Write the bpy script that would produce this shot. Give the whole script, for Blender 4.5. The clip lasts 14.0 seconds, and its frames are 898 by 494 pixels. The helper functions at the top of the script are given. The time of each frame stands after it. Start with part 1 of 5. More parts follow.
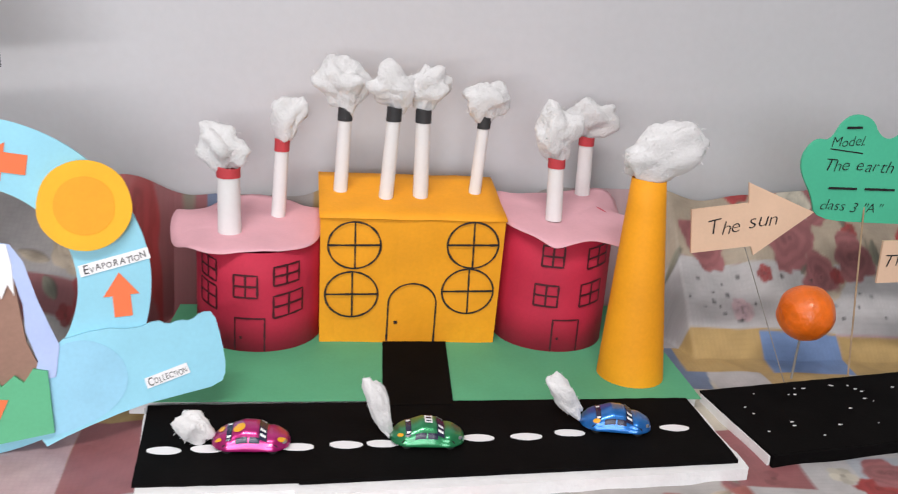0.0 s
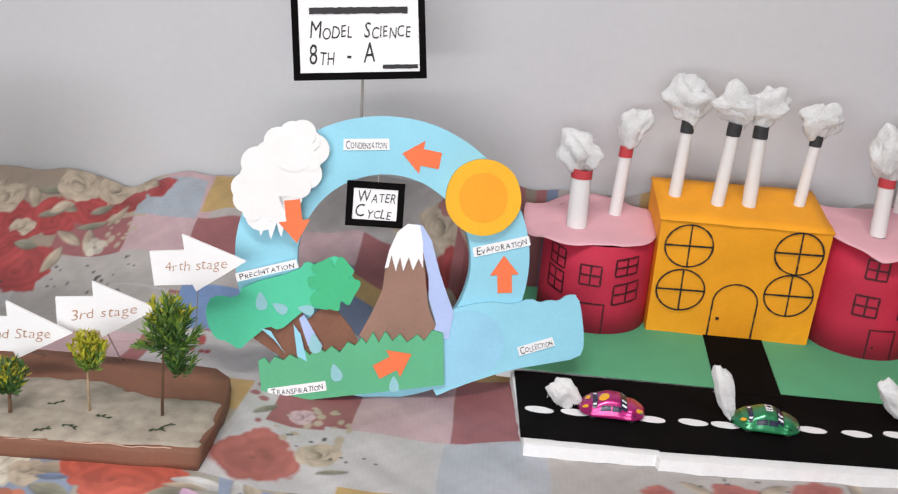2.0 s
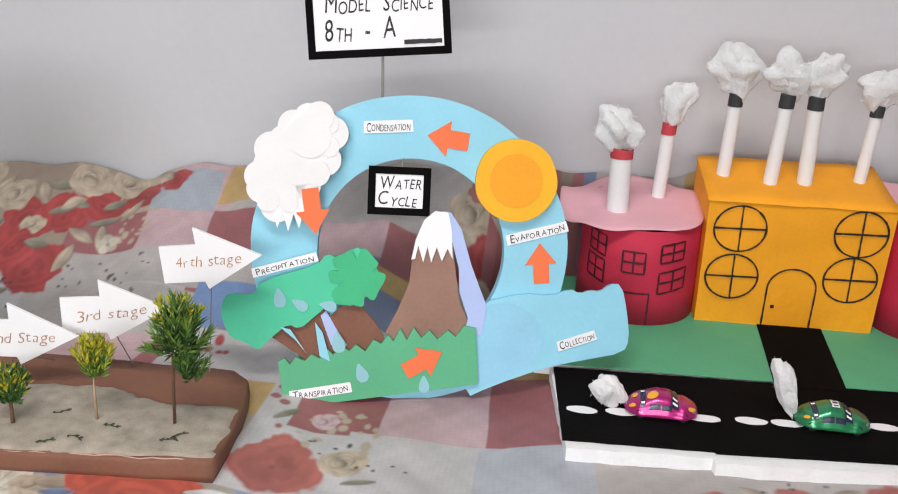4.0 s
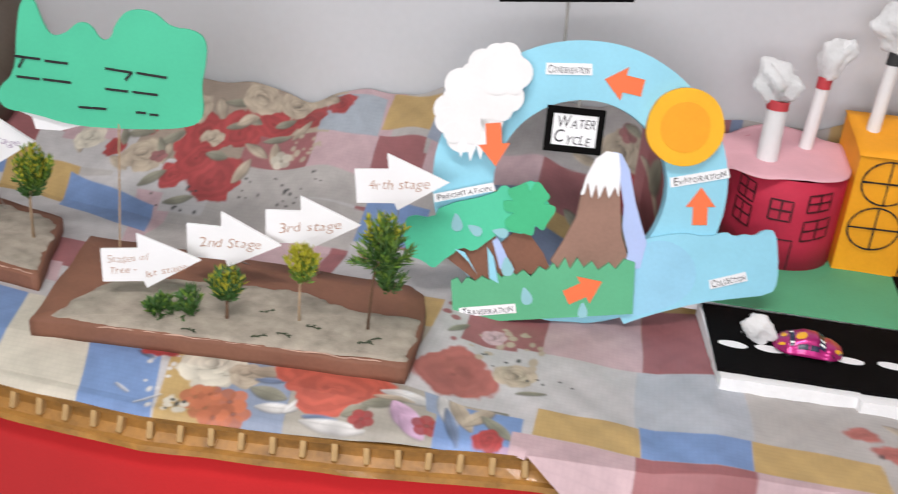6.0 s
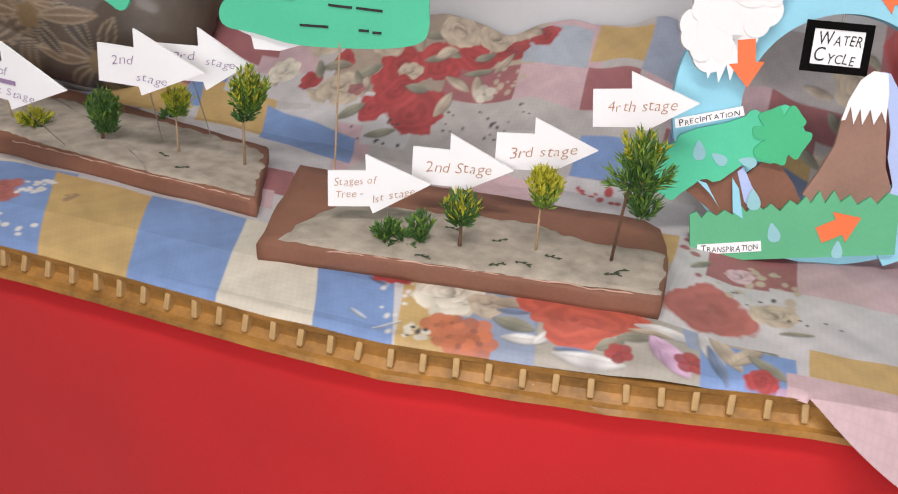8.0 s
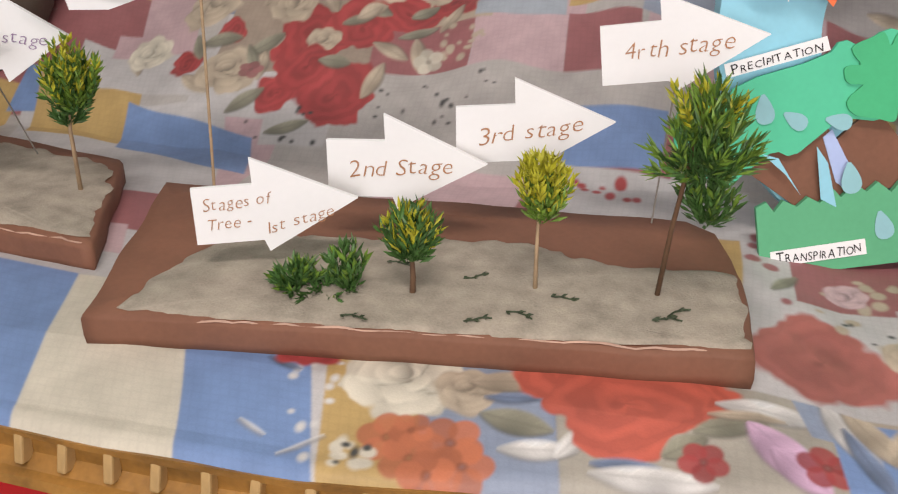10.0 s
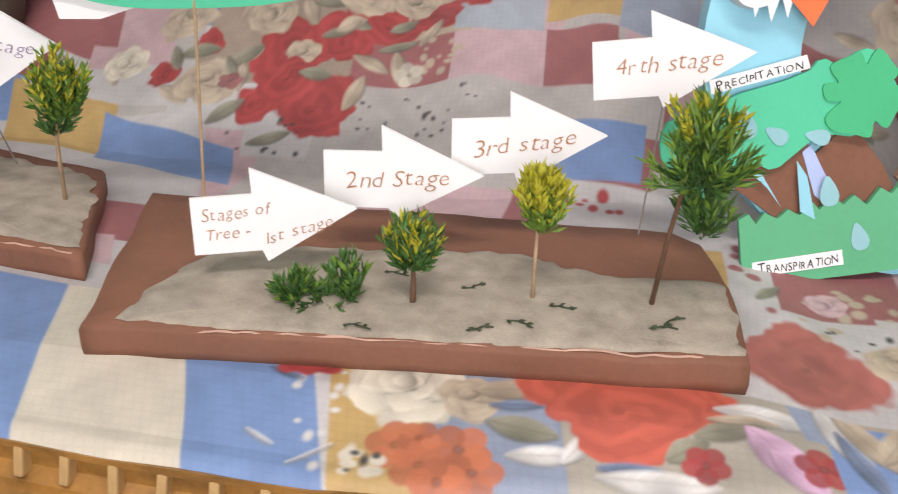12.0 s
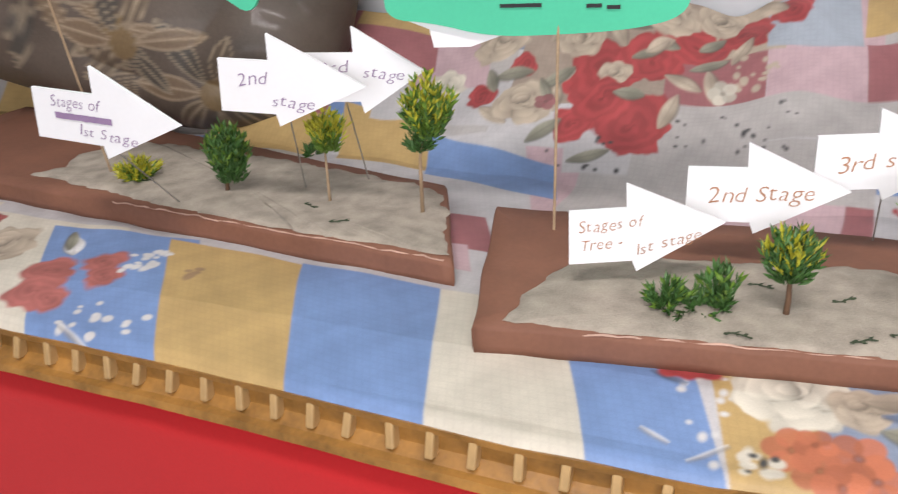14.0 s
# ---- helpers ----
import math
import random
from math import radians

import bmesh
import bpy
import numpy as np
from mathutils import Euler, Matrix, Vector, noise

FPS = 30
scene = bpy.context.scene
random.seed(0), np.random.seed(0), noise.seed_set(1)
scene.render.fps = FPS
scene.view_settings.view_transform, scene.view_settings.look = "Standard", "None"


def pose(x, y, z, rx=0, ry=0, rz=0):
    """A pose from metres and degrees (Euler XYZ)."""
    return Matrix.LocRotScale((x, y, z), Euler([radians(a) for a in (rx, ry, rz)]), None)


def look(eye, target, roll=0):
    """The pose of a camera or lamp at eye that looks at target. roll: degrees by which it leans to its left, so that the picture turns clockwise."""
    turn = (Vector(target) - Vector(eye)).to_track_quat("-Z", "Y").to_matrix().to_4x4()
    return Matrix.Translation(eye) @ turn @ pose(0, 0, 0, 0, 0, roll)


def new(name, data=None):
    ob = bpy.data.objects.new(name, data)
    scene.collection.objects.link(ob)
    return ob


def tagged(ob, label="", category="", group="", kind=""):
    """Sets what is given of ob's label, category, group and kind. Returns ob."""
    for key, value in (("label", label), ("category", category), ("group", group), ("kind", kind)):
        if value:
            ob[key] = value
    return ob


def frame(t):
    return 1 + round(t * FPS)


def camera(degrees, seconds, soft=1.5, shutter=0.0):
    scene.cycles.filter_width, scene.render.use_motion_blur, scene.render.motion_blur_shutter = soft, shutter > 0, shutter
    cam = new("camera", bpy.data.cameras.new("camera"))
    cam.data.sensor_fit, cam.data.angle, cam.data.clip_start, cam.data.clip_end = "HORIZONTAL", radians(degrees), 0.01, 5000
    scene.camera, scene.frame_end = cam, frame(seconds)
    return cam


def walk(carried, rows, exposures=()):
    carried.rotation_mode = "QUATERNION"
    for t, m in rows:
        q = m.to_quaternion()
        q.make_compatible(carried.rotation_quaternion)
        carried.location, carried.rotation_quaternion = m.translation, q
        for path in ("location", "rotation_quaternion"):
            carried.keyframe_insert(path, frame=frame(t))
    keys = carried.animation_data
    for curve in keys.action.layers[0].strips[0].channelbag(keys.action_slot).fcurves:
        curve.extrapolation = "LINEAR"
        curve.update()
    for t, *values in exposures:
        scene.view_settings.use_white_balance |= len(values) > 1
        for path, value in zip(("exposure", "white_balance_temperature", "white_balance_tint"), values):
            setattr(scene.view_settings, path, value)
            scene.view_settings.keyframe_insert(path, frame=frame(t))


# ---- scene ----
cam = camera(50.6, 14.0, soft=1.1, shutter=0.35)
METRES, EYE, TILT, LEAN, TURN = 1.5, 1.34, -30.0, 0.0, 0.0
PATH = [
    (0, (-0.1980, 0.2290, 1.1040), (0.0171, 2.1185, 0.4848), 4.10),
    (0.5, (-0.2280, 0.1980, 1.1150), (-0.0410, 2.0849, 0.4790), 4.70),
    (1, (-0.2670, 0.1670, 1.1240), (-0.1260, 2.0490, 0.4620), 4.60),
    (1.5, (-0.3120, 0.1420, 1.1250), (-0.3450, 2.0334, 0.4759), 4.40),
    (2, (-0.3270, 0.1340, 1.1310), (-0.5149, 2.0095, 0.4622), 4.50),
    (2.5, (-0.3400, 0.1450, 1.1310), (-0.5470, 2.0051, 0.4260), 3.30),
    (2.7, (-0.3460, 0.1770, 1.1050), (-0.5341, 2.0519, 0.4347), 3.10),
    (4.8, (-0.3220, 0.1880, 1.1260), (-0.6130, 2.0388, 0.4261), 2.20),
    (5, (-0.3290, 0.1640, 1.1350), (-0.5970, 2.0160, 0.4290), 2.40),
    (5.5, (-0.3570, 0.1260, 1.1240), (-0.6151, 1.9244, 0.2878), 4.60),
    (6, (-0.4045, 0.1200, 1.1308), (-0.7694, 1.8970, 0.2887), 4.82),
    (6.5, (-0.4436, 0.1170, 1.1111), (-0.9118, 1.8797, 0.2905), 4.52),
    (7, (-0.4981, 0.1078, 1.0970), (-0.9862, 1.8621, 0.2698), 6.06),
    (7.2, (-0.4881, 0.1098, 1.0870), (-1.0859, 1.8079, 0.2157), 4.75),
    (9.3, (-0.5710, 0.2740, 1.0020), (-1.0490, 1.9901, 0.0929), -0.40),
    (9.5, (-0.5770, 0.3330, 0.9800), (-1.0681, 2.0363, 0.0539), -0.60),
    (10, (-0.5760, 0.3460, 0.9740), (-1.0410, 2.0730, 0.0790), -0.70),
    (10.5, (-0.5720, 0.3460, 0.9720), (-1.0040, 2.0759, 0.0660), -1.20),
    (11, (-0.5730, 0.3450, 0.9730), (-0.9999, 2.0757, 0.0662), -1.50),
    (11.5, (-0.5815, 0.3416, 0.9704), (-0.9722, 2.0956, 0.0925), -0.18),
    (12, (-0.5976, 0.3347, 0.9754), (-0.9534, 2.1003, 0.1061), 0.95),
    (12.5, (-0.6321, 0.3203, 0.9809), (-1.0429, 2.0781, 0.1198), 0.97),
    (13, (-0.6509, 0.3068, 0.9796), (-1.2082, 2.0253, 0.1217), -0.90),
    (13.5, (-0.6618, 0.2978, 0.9832), (-1.3141, 2.0039, 0.1685), -1.91),
    (14, (-0.6679, 0.2877, 0.9842), (-1.4155, 1.9490, 0.1588), -3.41),
]
walk(cam, [(t, look(eye, target, roll)) for t, eye, target, roll in PATH], [(0, -0.12, 6500, 14), (2, -0.24, 6500, 13), (5, -0.28, 6500, 13), (7, -0.14, 6500, 15), (9.5, -0.36, 7000, 16), (10, -0.34, 7000, 16), (11, -0.12, 7000, 16), (12.5, -0.12, 6700, 16), (14, 0.0, 6500, 15)])

# ---- light ----
world = bpy.data.worlds.new("world")
scene.world = world
world.use_nodes = True
world.node_tree.nodes["Background"].inputs[0].default_value = (0.9, 0.95, 1.0, 1)
world.node_tree.nodes["Background"].inputs[1].default_value = 0.25


def area(name, m, sx, sy, watts, colour):
    d = bpy.data.lights.new(name, "AREA")
    d.shape, d.size, d.size_y, d.energy, d.color = "RECTANGLE", sx, sy, watts, colour
    ob = new(name, d)
    ob.matrix_world = m
    return ob


# the phone's torch, swept along the way it is carried
area("torch_light", look((-0.47, 0.17, 1.02), (-0.58, 1.0, 0.90)) @ pose(0, 0, 0, 0, 0, 8), 0.50, 0.03, 1.95, (1.0, 0.985, 0.965))
# overhead fill added to raise the room's ambient light, its source unseen
area("added_ceiling_fill", look((-0.5, -0.3, 2.62), (-0.5, -0.3, 0)), 1.2, 0.25, 33, (1.0, 0.985, 0.965))
# broad fill added behind the camera; no known window stands there
area("added_front_fill", look((-0.4, -2.35, 1.6), (-0.4, 0, 1.2)), 1.6, 1.3, 39, (0.92, 0.96, 1.0))

# ---- materials ----
MATS = {}
LIFT = 0.0085


def mat(name, colour, rough=0.8, vary=0.12, scale=30.0, fine=400.0, bump=0.15, metal=0.0, coat=0.0, bump_scale=None, sheen=0.0, sss=0.0, dist=0.0006):
    """A surface with blotches at one scale, grain at another, and a fine relief."""
    if name in MATS:
        return MATS[name]
    m = bpy.data.materials.new(name)
    m.use_nodes = True
    nt = m.node_tree
    b = nt.nodes["Principled BSDF"]
    co = nt.nodes.new("ShaderNodeTexCoord")
    n1, n2 = nt.nodes.new("ShaderNodeTexNoise"), nt.nodes.new("ShaderNodeTexNoise")
    n1.inputs["Scale"].default_value, n2.inputs["Scale"].default_value = scale, fine
    n1.inputs["Detail"].default_value = n2.inputs["Detail"].default_value = 4
    for n in (n1, n2):
        nt.links.new(co.outputs["Object"], n.inputs["Vector"])
    add = nt.nodes.new("ShaderNodeMath")
    add.operation = "MULTIPLY_ADD"
    add.inputs[1].default_value = 0.35
    nt.links.new(n2.outputs[0], add.inputs[0])
    nt.links.new(n1.outputs[0], add.inputs[2])
    ramp = nt.nodes.new("ShaderNodeMapRange")
    ramp.inputs[1].default_value, ramp.inputs[2].default_value = 0.42, 0.93
    ramp.inputs[3].default_value, ramp.inputs[4].default_value = 1 - vary, 1 + vary
    nt.links.new(add.outputs[0], ramp.inputs[0])
    mul = nt.nodes.new("ShaderNodeVectorMath")
    mul.operation = "SCALE"
    mul.inputs[0].default_value = colour
    nt.links.new(ramp.outputs[0], mul.inputs["Scale"])
    nt.links.new(mul.outputs[0], b.inputs["Base Color"])
    b.inputs["Roughness"].default_value, b.inputs["Metallic"].default_value = rough, metal
    b.inputs["Coat Weight"].default_value, b.inputs["Sheen Weight"].default_value = coat, sheen
    b.inputs["Coat Roughness"].default_value = 0.08
    if sss:
        b.inputs["Subsurface Weight"].default_value = sss
        b.inputs["Subsurface Radius"].default_value = (0.008, 0.008, 0.008)
    bp = nt.nodes.new("ShaderNodeBump")
    bp.inputs["Strength"].default_value, bp.inputs["Distance"].default_value = bump, dist
    nt.links.new((n2 if bump_scale is None else n1).outputs[0], bp.inputs["Height"])
    nt.links.new(bp.outputs[0], b.inputs["Normal"])
    MATS[name] = m
    return m


WALL = mat("wall_paint", (0.60, 0.60, 0.615), 0.75, 0.05, 3, 120, 0.25)
GREENB = mat("bright_green_paper", (0.045, 0.44, 0.20), 0.75, 0.10, 16, 350, 0.04)
TINT = mat("lilac_chalked_paper", (0.29, 0.59, 0.765), 0.8, 0.10, 20, 350, 0.04)
VIOLETP = mat("pale_violet_paper", (0.27, 0.53, 0.58), 0.75, 0.08, 20, 350, 0.04)
PAPER = mat("white_paper", (0.80, 0.79, 0.78), 0.8, 0.04, 25, 300, 0.1)
CARD_W = mat("white_card", (0.86, 0.86, 0.865), 0.75, 0.03, 20, 300, 0.1)
ORANGE = mat("orange_paper", (0.93, 0.37, 0.006), 0.7, 0.10, 18, 350, 0.04)
CRIMSON = mat("crimson_paper", (0.55, 0.020, 0.058), 0.75, 0.12, 20, 350, 0.04)
PINK = mat("pink_paper", (0.78, 0.42, 0.47), 0.75, 0.07, 25, 350, 0.04)
GREEN = mat("green_paper", (0.10, 0.42, 0.22), 0.75, 0.10, 16, 350, 0.04)
MINT = mat("mint_paper", (0.07, 0.54, 0.32), 0.75, 0.08, 16, 350, 0.04)
SKY = mat("sky_blue_paper", (0.28, 0.62, 0.76), 0.75, 0.08, 16, 350, 0.04)
LILAC = mat("lilac_paper", (0.42, 0.52, 0.80), 0.75, 0.08, 20, 350, 0.04)
SUNY = mat("yellow_paper", (0.86, 0.44, 0.012), 0.7, 0.08, 25, 350, 0.04)
SUNO = mat("deep_yellow_paper", (0.88, 0.355, 0.009), 0.7, 0.08, 25, 350, 0.04)
NEON = mat("neon_orange_paper", (0.85, 0.17, 0.055), 0.7, 0.06, 25, 350, 0.04)
PEACH = mat("peach_paper", (0.80, 0.55, 0.38), 0.75, 0.06, 25, 350, 0.04)
BROWN = mat("brown_paper", (0.20, 0.085, 0.05), 0.75, 0.18, 22, 350, 0.2)
BROWN2 = mat("mountain_brown_paper", (0.29, 0.165, 0.12), 0.75, 0.18, 26, 350, 0.2)
CREASE = mat("worn_brown_paper", (0.46, 0.29, 0.22), 0.75, 0.25, 60, 350, 0.2)
BLACKP = mat("black_paper", (0.0045, 0.004, 0.004), 0.85, 0.3, 30, 350, 0.2)
BLACKP.node_tree.nodes["Principled BSDF"].inputs["Specular IOR Level"].default_value = 0.05
INK = mat("black_marker", (0.012, 0.010, 0.012), 0.6, 0.2, 60, 500, 0.05)
INKB = mat("brown_pen", (0.42, 0.20, 0.10), 0.6, 0.15, 60, 500, 0.05)
INKV = mat("violet_pen", (0.30, 0.20, 0.34), 0.6, 0.15, 60, 500, 0.05)
INKR = mat("dark_red_marker", (0.07, 0.005, 0.012), 0.6, 0.2, 60, 500, 0.05)
FOAM = mat("thermocol", (0.84, 0.84, 0.84), 0.7, 0.04, 60, 260, 0.35, dist=0.002)
COTTON = mat("cotton_wool", (0.74, 0.735, 0.73), 0.95, 0.08, 60, 500, 0.6, sheen=0.4, sss=0.8, dist=0.002)
REDP = mat("red_paper_band", (0.52, 0.05, 0.06), 0.75, 0.12, 40, 350, 0.1)
BLKBAND = mat("grey_black_band", (0.03, 0.03, 0.032), 0.7, 0.2, 40, 350, 0.1)
SAND = mat("sand", (0.335, 0.292, 0.235), 0.95, 0.28, 75, 900, 0.7, dist=0.0006)
WIRE = mat("wire", (0.30, 0.28, 0.25), 0.5, 0.15, 60, 500, 0.1, metal=0.3)
TWIG = mat("twig", (0.14, 0.075, 0.04), 0.8, 0.25, 90, 700, 0.4)
TWIGL = mat("pale_twig", (0.40, 0.28, 0.17), 0.8, 0.25, 90, 700, 0.4)
LEAF_D = mat("dark_leaf", (0.055, 0.135, 0.03), 0.5, 0.45, 120, 600, 0.2)
DRY = mat("withered_leaf", (0.040, 0.058, 0.026), 0.7, 0.4, 120, 600, 0.2)
LEAF_M = mat("leaf", (0.13, 0.23, 0.03), 0.5, 0.4, 120, 600, 0.2)
LEAF_Y = mat("yellow_leaf", (0.42, 0.40, 0.03), 0.5, 0.3, 120, 600, 0.2)
GOLD = mat("gold_varnished_wood", (0.31, 0.150, 0.034), 0.45, 0.45, 40, 300, 0.4, coat=0.2)
GOLDL = mat("pale_gold_wood", (0.44, 0.28, 0.12), 0.45, 0.25, 60, 300, 0.3)
RED = mat("red_velvet", (0.52, 0.009, 0.011), 0.9, 0.10, 8, 500, 0.3, sheen=0.12)
WOODT = mat("dark_table_wood", (0.12, 0.06, 0.03), 0.5, 0.3, 12, 200, 0.2)
FLOORM = mat("floor_tile", (0.35, 0.32, 0.28), 0.4, 0.15, 6, 90, 0.1)
CEIL = mat("ceiling_paint", (0.78, 0.77, 0.75), 0.8, 0.04, 3, 120, 0.2)
BALLM = mat("orange_foil_paper", (0.85, 0.16, 0.008), 0.4, 0.22, 40, 200, 0.5, coat=0.2, dist=0.002)
GLASSW = mat("toy_window_print", (0.02, 0.02, 0.05), 0.25, 0.2, 90, 500, 0.05)
RUBBER = mat("black_plastic", (0.012, 0.012, 0.012), 0.5, 0.2, 90, 500, 0.1)
CHROME = mat("silver_print", (0.62, 0.62, 0.62), 0.25, 0.1, 90, 500, 0.05, metal=0.9)
DOTY = mat("yellow_print", (0.80, 0.38, 0.02), 0.3, 0.1, 90, 500, 0.05)


# ---- mesh helpers ----
def part(name, bm, material, parent=None, label="", smooth=False):
    """Links a bmesh (or a mesh) as one mesh object, under a thing or a part."""
    if isinstance(bm, bpy.types.Mesh):
        me = bm
    else:
        me = bpy.data.meshes.new(name)
        bmesh.ops.recalc_face_normals(bm, faces=bm.faces)
        bm.to_mesh(me)
        bm.free()
    if not me.materials:
        me.materials.append(material)
    if smooth:
        me.polygons.foreach_set("use_smooth", [True] * len(me.polygons))
    ob = new(name, me)
    if parent:
        ob.parent = parent
    if label:
        ob["label"] = label
    return ob


def thing(name, m, label, category, group="", kind=""):
    ob = new(name)
    ob.empty_display_size = 0.02
    ob.matrix_world = m
    return tagged(ob, label, category, group, kind)


def box_bm(x0, x1, y0, y1, z0, z1, bevel=0.0, bm=None):
    bm = bm or bmesh.new()
    r = bmesh.ops.create_cube(bm, size=1)
    for v in r["verts"]:
        v.co = Vector((x0 + (v.co.x + 0.5) * (x1 - x0), y0 + (v.co.y + 0.5) * (y1 - y0), z0 + (v.co.z + 0.5) * (z1 - z0)))
    if bevel:
        bmesh.ops.bevel(bm, geom=list({e for v in r["verts"] for e in v.link_edges}), offset=bevel, segments=2, affect="EDGES", profile=0.5)
    return bm


def poly_bm(pts, t, y=0.0, bm=None):
    """A flat cut-out in the x-z plane, its face at -y, of thickness t."""
    bm = bm or bmesh.new()
    f = [bm.verts.new((x, y, z)) for x, z in pts]
    b = [bm.verts.new((x, y + t, z)) for x, z in pts]
    bm.faces.new(f)
    bm.faces.new(b[::-1])
    n = len(pts)
    for i in range(n):
        bm.faces.new((f[i], b[i], b[(i + 1) % n], f[(i + 1) % n]))
    return bm


def tube_bm(path, r, seg=8, bm=None, r_end=None):
    bm = bm or bmesh.new()
    rings = []
    n = len(path)
    for i, p in enumerate(path):
        p = Vector(p)
        d = (Vector(path[min(i + 1, n - 1)]) - Vector(path[max(i - 1, 0)])).normalized()
        a = d.orthogonal().normalized()
        b = d.cross(a)
        rr = r if r_end is None else r + (r_end - r) * i / (n - 1)
        rings.append([bm.verts.new(p + (a * math.cos(k * math.tau / seg) + b * math.sin(k * math.tau / seg)) * rr) for k in range(seg)])
    for q, s in zip(rings, rings[1:]):
        for k in range(seg):
            bm.faces.new((q[k], q[(k + 1) % seg], s[(k + 1) % seg], s[k]))
    bm.faces.new(rings[0][::-1])
    bm.faces.new(rings[-1])
    return bm


def stroke_bm(pts, w, place, bm=None, rng=None):
    """A pen line of width w along pts (s, z), set on a surface by place(s, z, lift)."""
    bm = bm or bmesh.new()
    fine = []
    for (a, b), (c, d) in zip(pts, pts[1:]):
        k = max(1, int(math.hypot(c - a, d - b) / 0.003))
        fine += [(a + (c - a) * i / k, b + (d - b) * i / k) for i in range(k)]
    fine.append(pts[-1])
    row = []
    for i, (s, z) in enumerate(fine):
        p, q = fine[max(i - 1, 0)], fine[min(i + 1, len(fine) - 1)]
        dx, dz = q[0] - p[0], q[1] - p[1]
        l = math.hypot(dx, dz) or 1
        h = w * 0.5 * (0.8 + 0.4 * noise.noise((s * 200, z * 200, 3.1)))
        nx, nz = -dz / l * h, dx / l * h
        row.append((bm.verts.new(place(s + nx, z + nz, 0.0004)), bm.verts.new(place(s - nx, z - nz, 0.0004))))
    for (a, b), (c, d) in zip(row, row[1:]):
        bm.faces.new((a, b, d, c))
    return bm


GLYPHS = {}


def glyph(ch, bold=False):
    """One letter of the built-in font, thinned to a pen's stroke, as points and faces."""
    if (ch, bold) not in GLYPHS:
        cu = bpy.data.curves.new("glyph", "FONT")
        cu.body, cu.size, cu.offset, cu.resolution_u = ch, 1.0, 0.0 if bold else -0.014, 3
        tmp = new("glyph", cu)
        bpy.context.view_layer.update()
        me = bpy.data.meshes.new_from_object(tmp.evaluated_get(bpy.context.evaluated_depsgraph_get()))
        GLYPHS[ch, bold] = [(v.co.x, v.co.y) for v in me.vertices], [tuple(f.vertices) for f in me.polygons]
        bpy.data.objects.remove(tmp)
        bpy.data.meshes.remove(me)
        bpy.data.curves.remove(cu)
    return GLYPHS[ch, bold]


def lettering(text, size, m, material, parent, name="lettering", shear=0.15, width=None, squash=1.0, caps=False):
    """Hand lettering: every letter a little off in size, tilt and height. caps: words begin with a taller letter."""
    rnd = random.Random(text + str(size))
    verts, faces, x = [], [], 0.0
    for i, ch in enumerate(text):
        if ch == " ":
            x += 0.34
            continue
        pts, fs = glyph(ch, caps)
        k = (0.74 if caps and i and text[i - 1] not in " (" else 1.0) * rnd.uniform(0.92, 1.10)
        a, dy = math.radians(rnd.uniform(-6, 6)), rnd.uniform(-0.05, 0.05)
        lo, hi = min(p[0] for p in pts), max(p[0] for p in pts)
        n = len(verts)
        for u, v in pts:
            u, v = (u - lo) * k, v * k
            u, v = u * math.cos(a) - v * math.sin(a) + shear * v, u * math.sin(a) + v * math.cos(a)
            verts.append((x + u, v + dy - 0.33, 0.0))
        faces += [tuple(q + n for q in f) for f in fs]
        x += (hi - lo) * k + 0.10 * rnd.uniform(0.7, 1.4)
    xs = [v[0] for v in verts]
    mid, k = (min(xs) + max(xs)) / 2, width / (max(xs) - min(xs)) if width else size
    me = bpy.data.meshes.new(name)
    me.from_pydata([((u - mid) * k, v * size * squash, 0.0) for u, v, w in verts], [], faces)
    ob = part(name, me, material, parent)
    ob.matrix_local = m @ pose(0, 0, 0, 90)
    return ob


def bar(w, h, m, material, parent, name="writing_bar"):
    """A hand-drawn bar that stands for a word."""
    bm = bmesh.new()
    n = max(3, int(w / 0.003))
    top = [(-w / 2 + w * i / n, h / 2 * (1 + 0.25 * noise.noise((i * 0.8, w * 90, h)))) for i in range(n + 1)]
    bot = [(-w / 2 + w * i / n, -h / 2 * (1 + 0.25 * noise.noise((i * 0.8, w * 70, 7)))) for i in range(n + 1)]
    ob = part(name, poly_bm(top + bot[::-1], 0.0002, -0.0003, bm), material, parent)
    ob.matrix_local = m
    return ob


def arrow_pts(length, shaft, head_len, head_h, up=0.0):
    """A block arrow along x, its shaft's left end at 0; the head may sit higher or lower."""
    a = length - head_len
    return [(0, -shaft / 2), (a, -shaft / 2), (a, -head_h / 2 + up), (length, up * 0.5), (a, head_h / 2 + up), (a, shaft / 2), (0, shaft / 2)]


def smooth_outline(pts, rounds=2):
    for _ in range(rounds):
        pts = [q for (a, b), (c, d) in zip(pts, pts[1:] + pts[:1]) for q in ((a * 0.75 + c * 0.25, b * 0.75 + d * 0.25), (a * 0.25 + c * 0.75, b * 0.25 + d * 0.75))]
    return pts


# ---- the room ----
TABLE = 0.748
WALL_YAW = 5.1


def wall_y(x):
    return 1.105 + 0.09 * (x + 0.15)


def structure(name, bm, material, label, category):
    return tagged(part(name, bm, material), label, category, kind="structure")


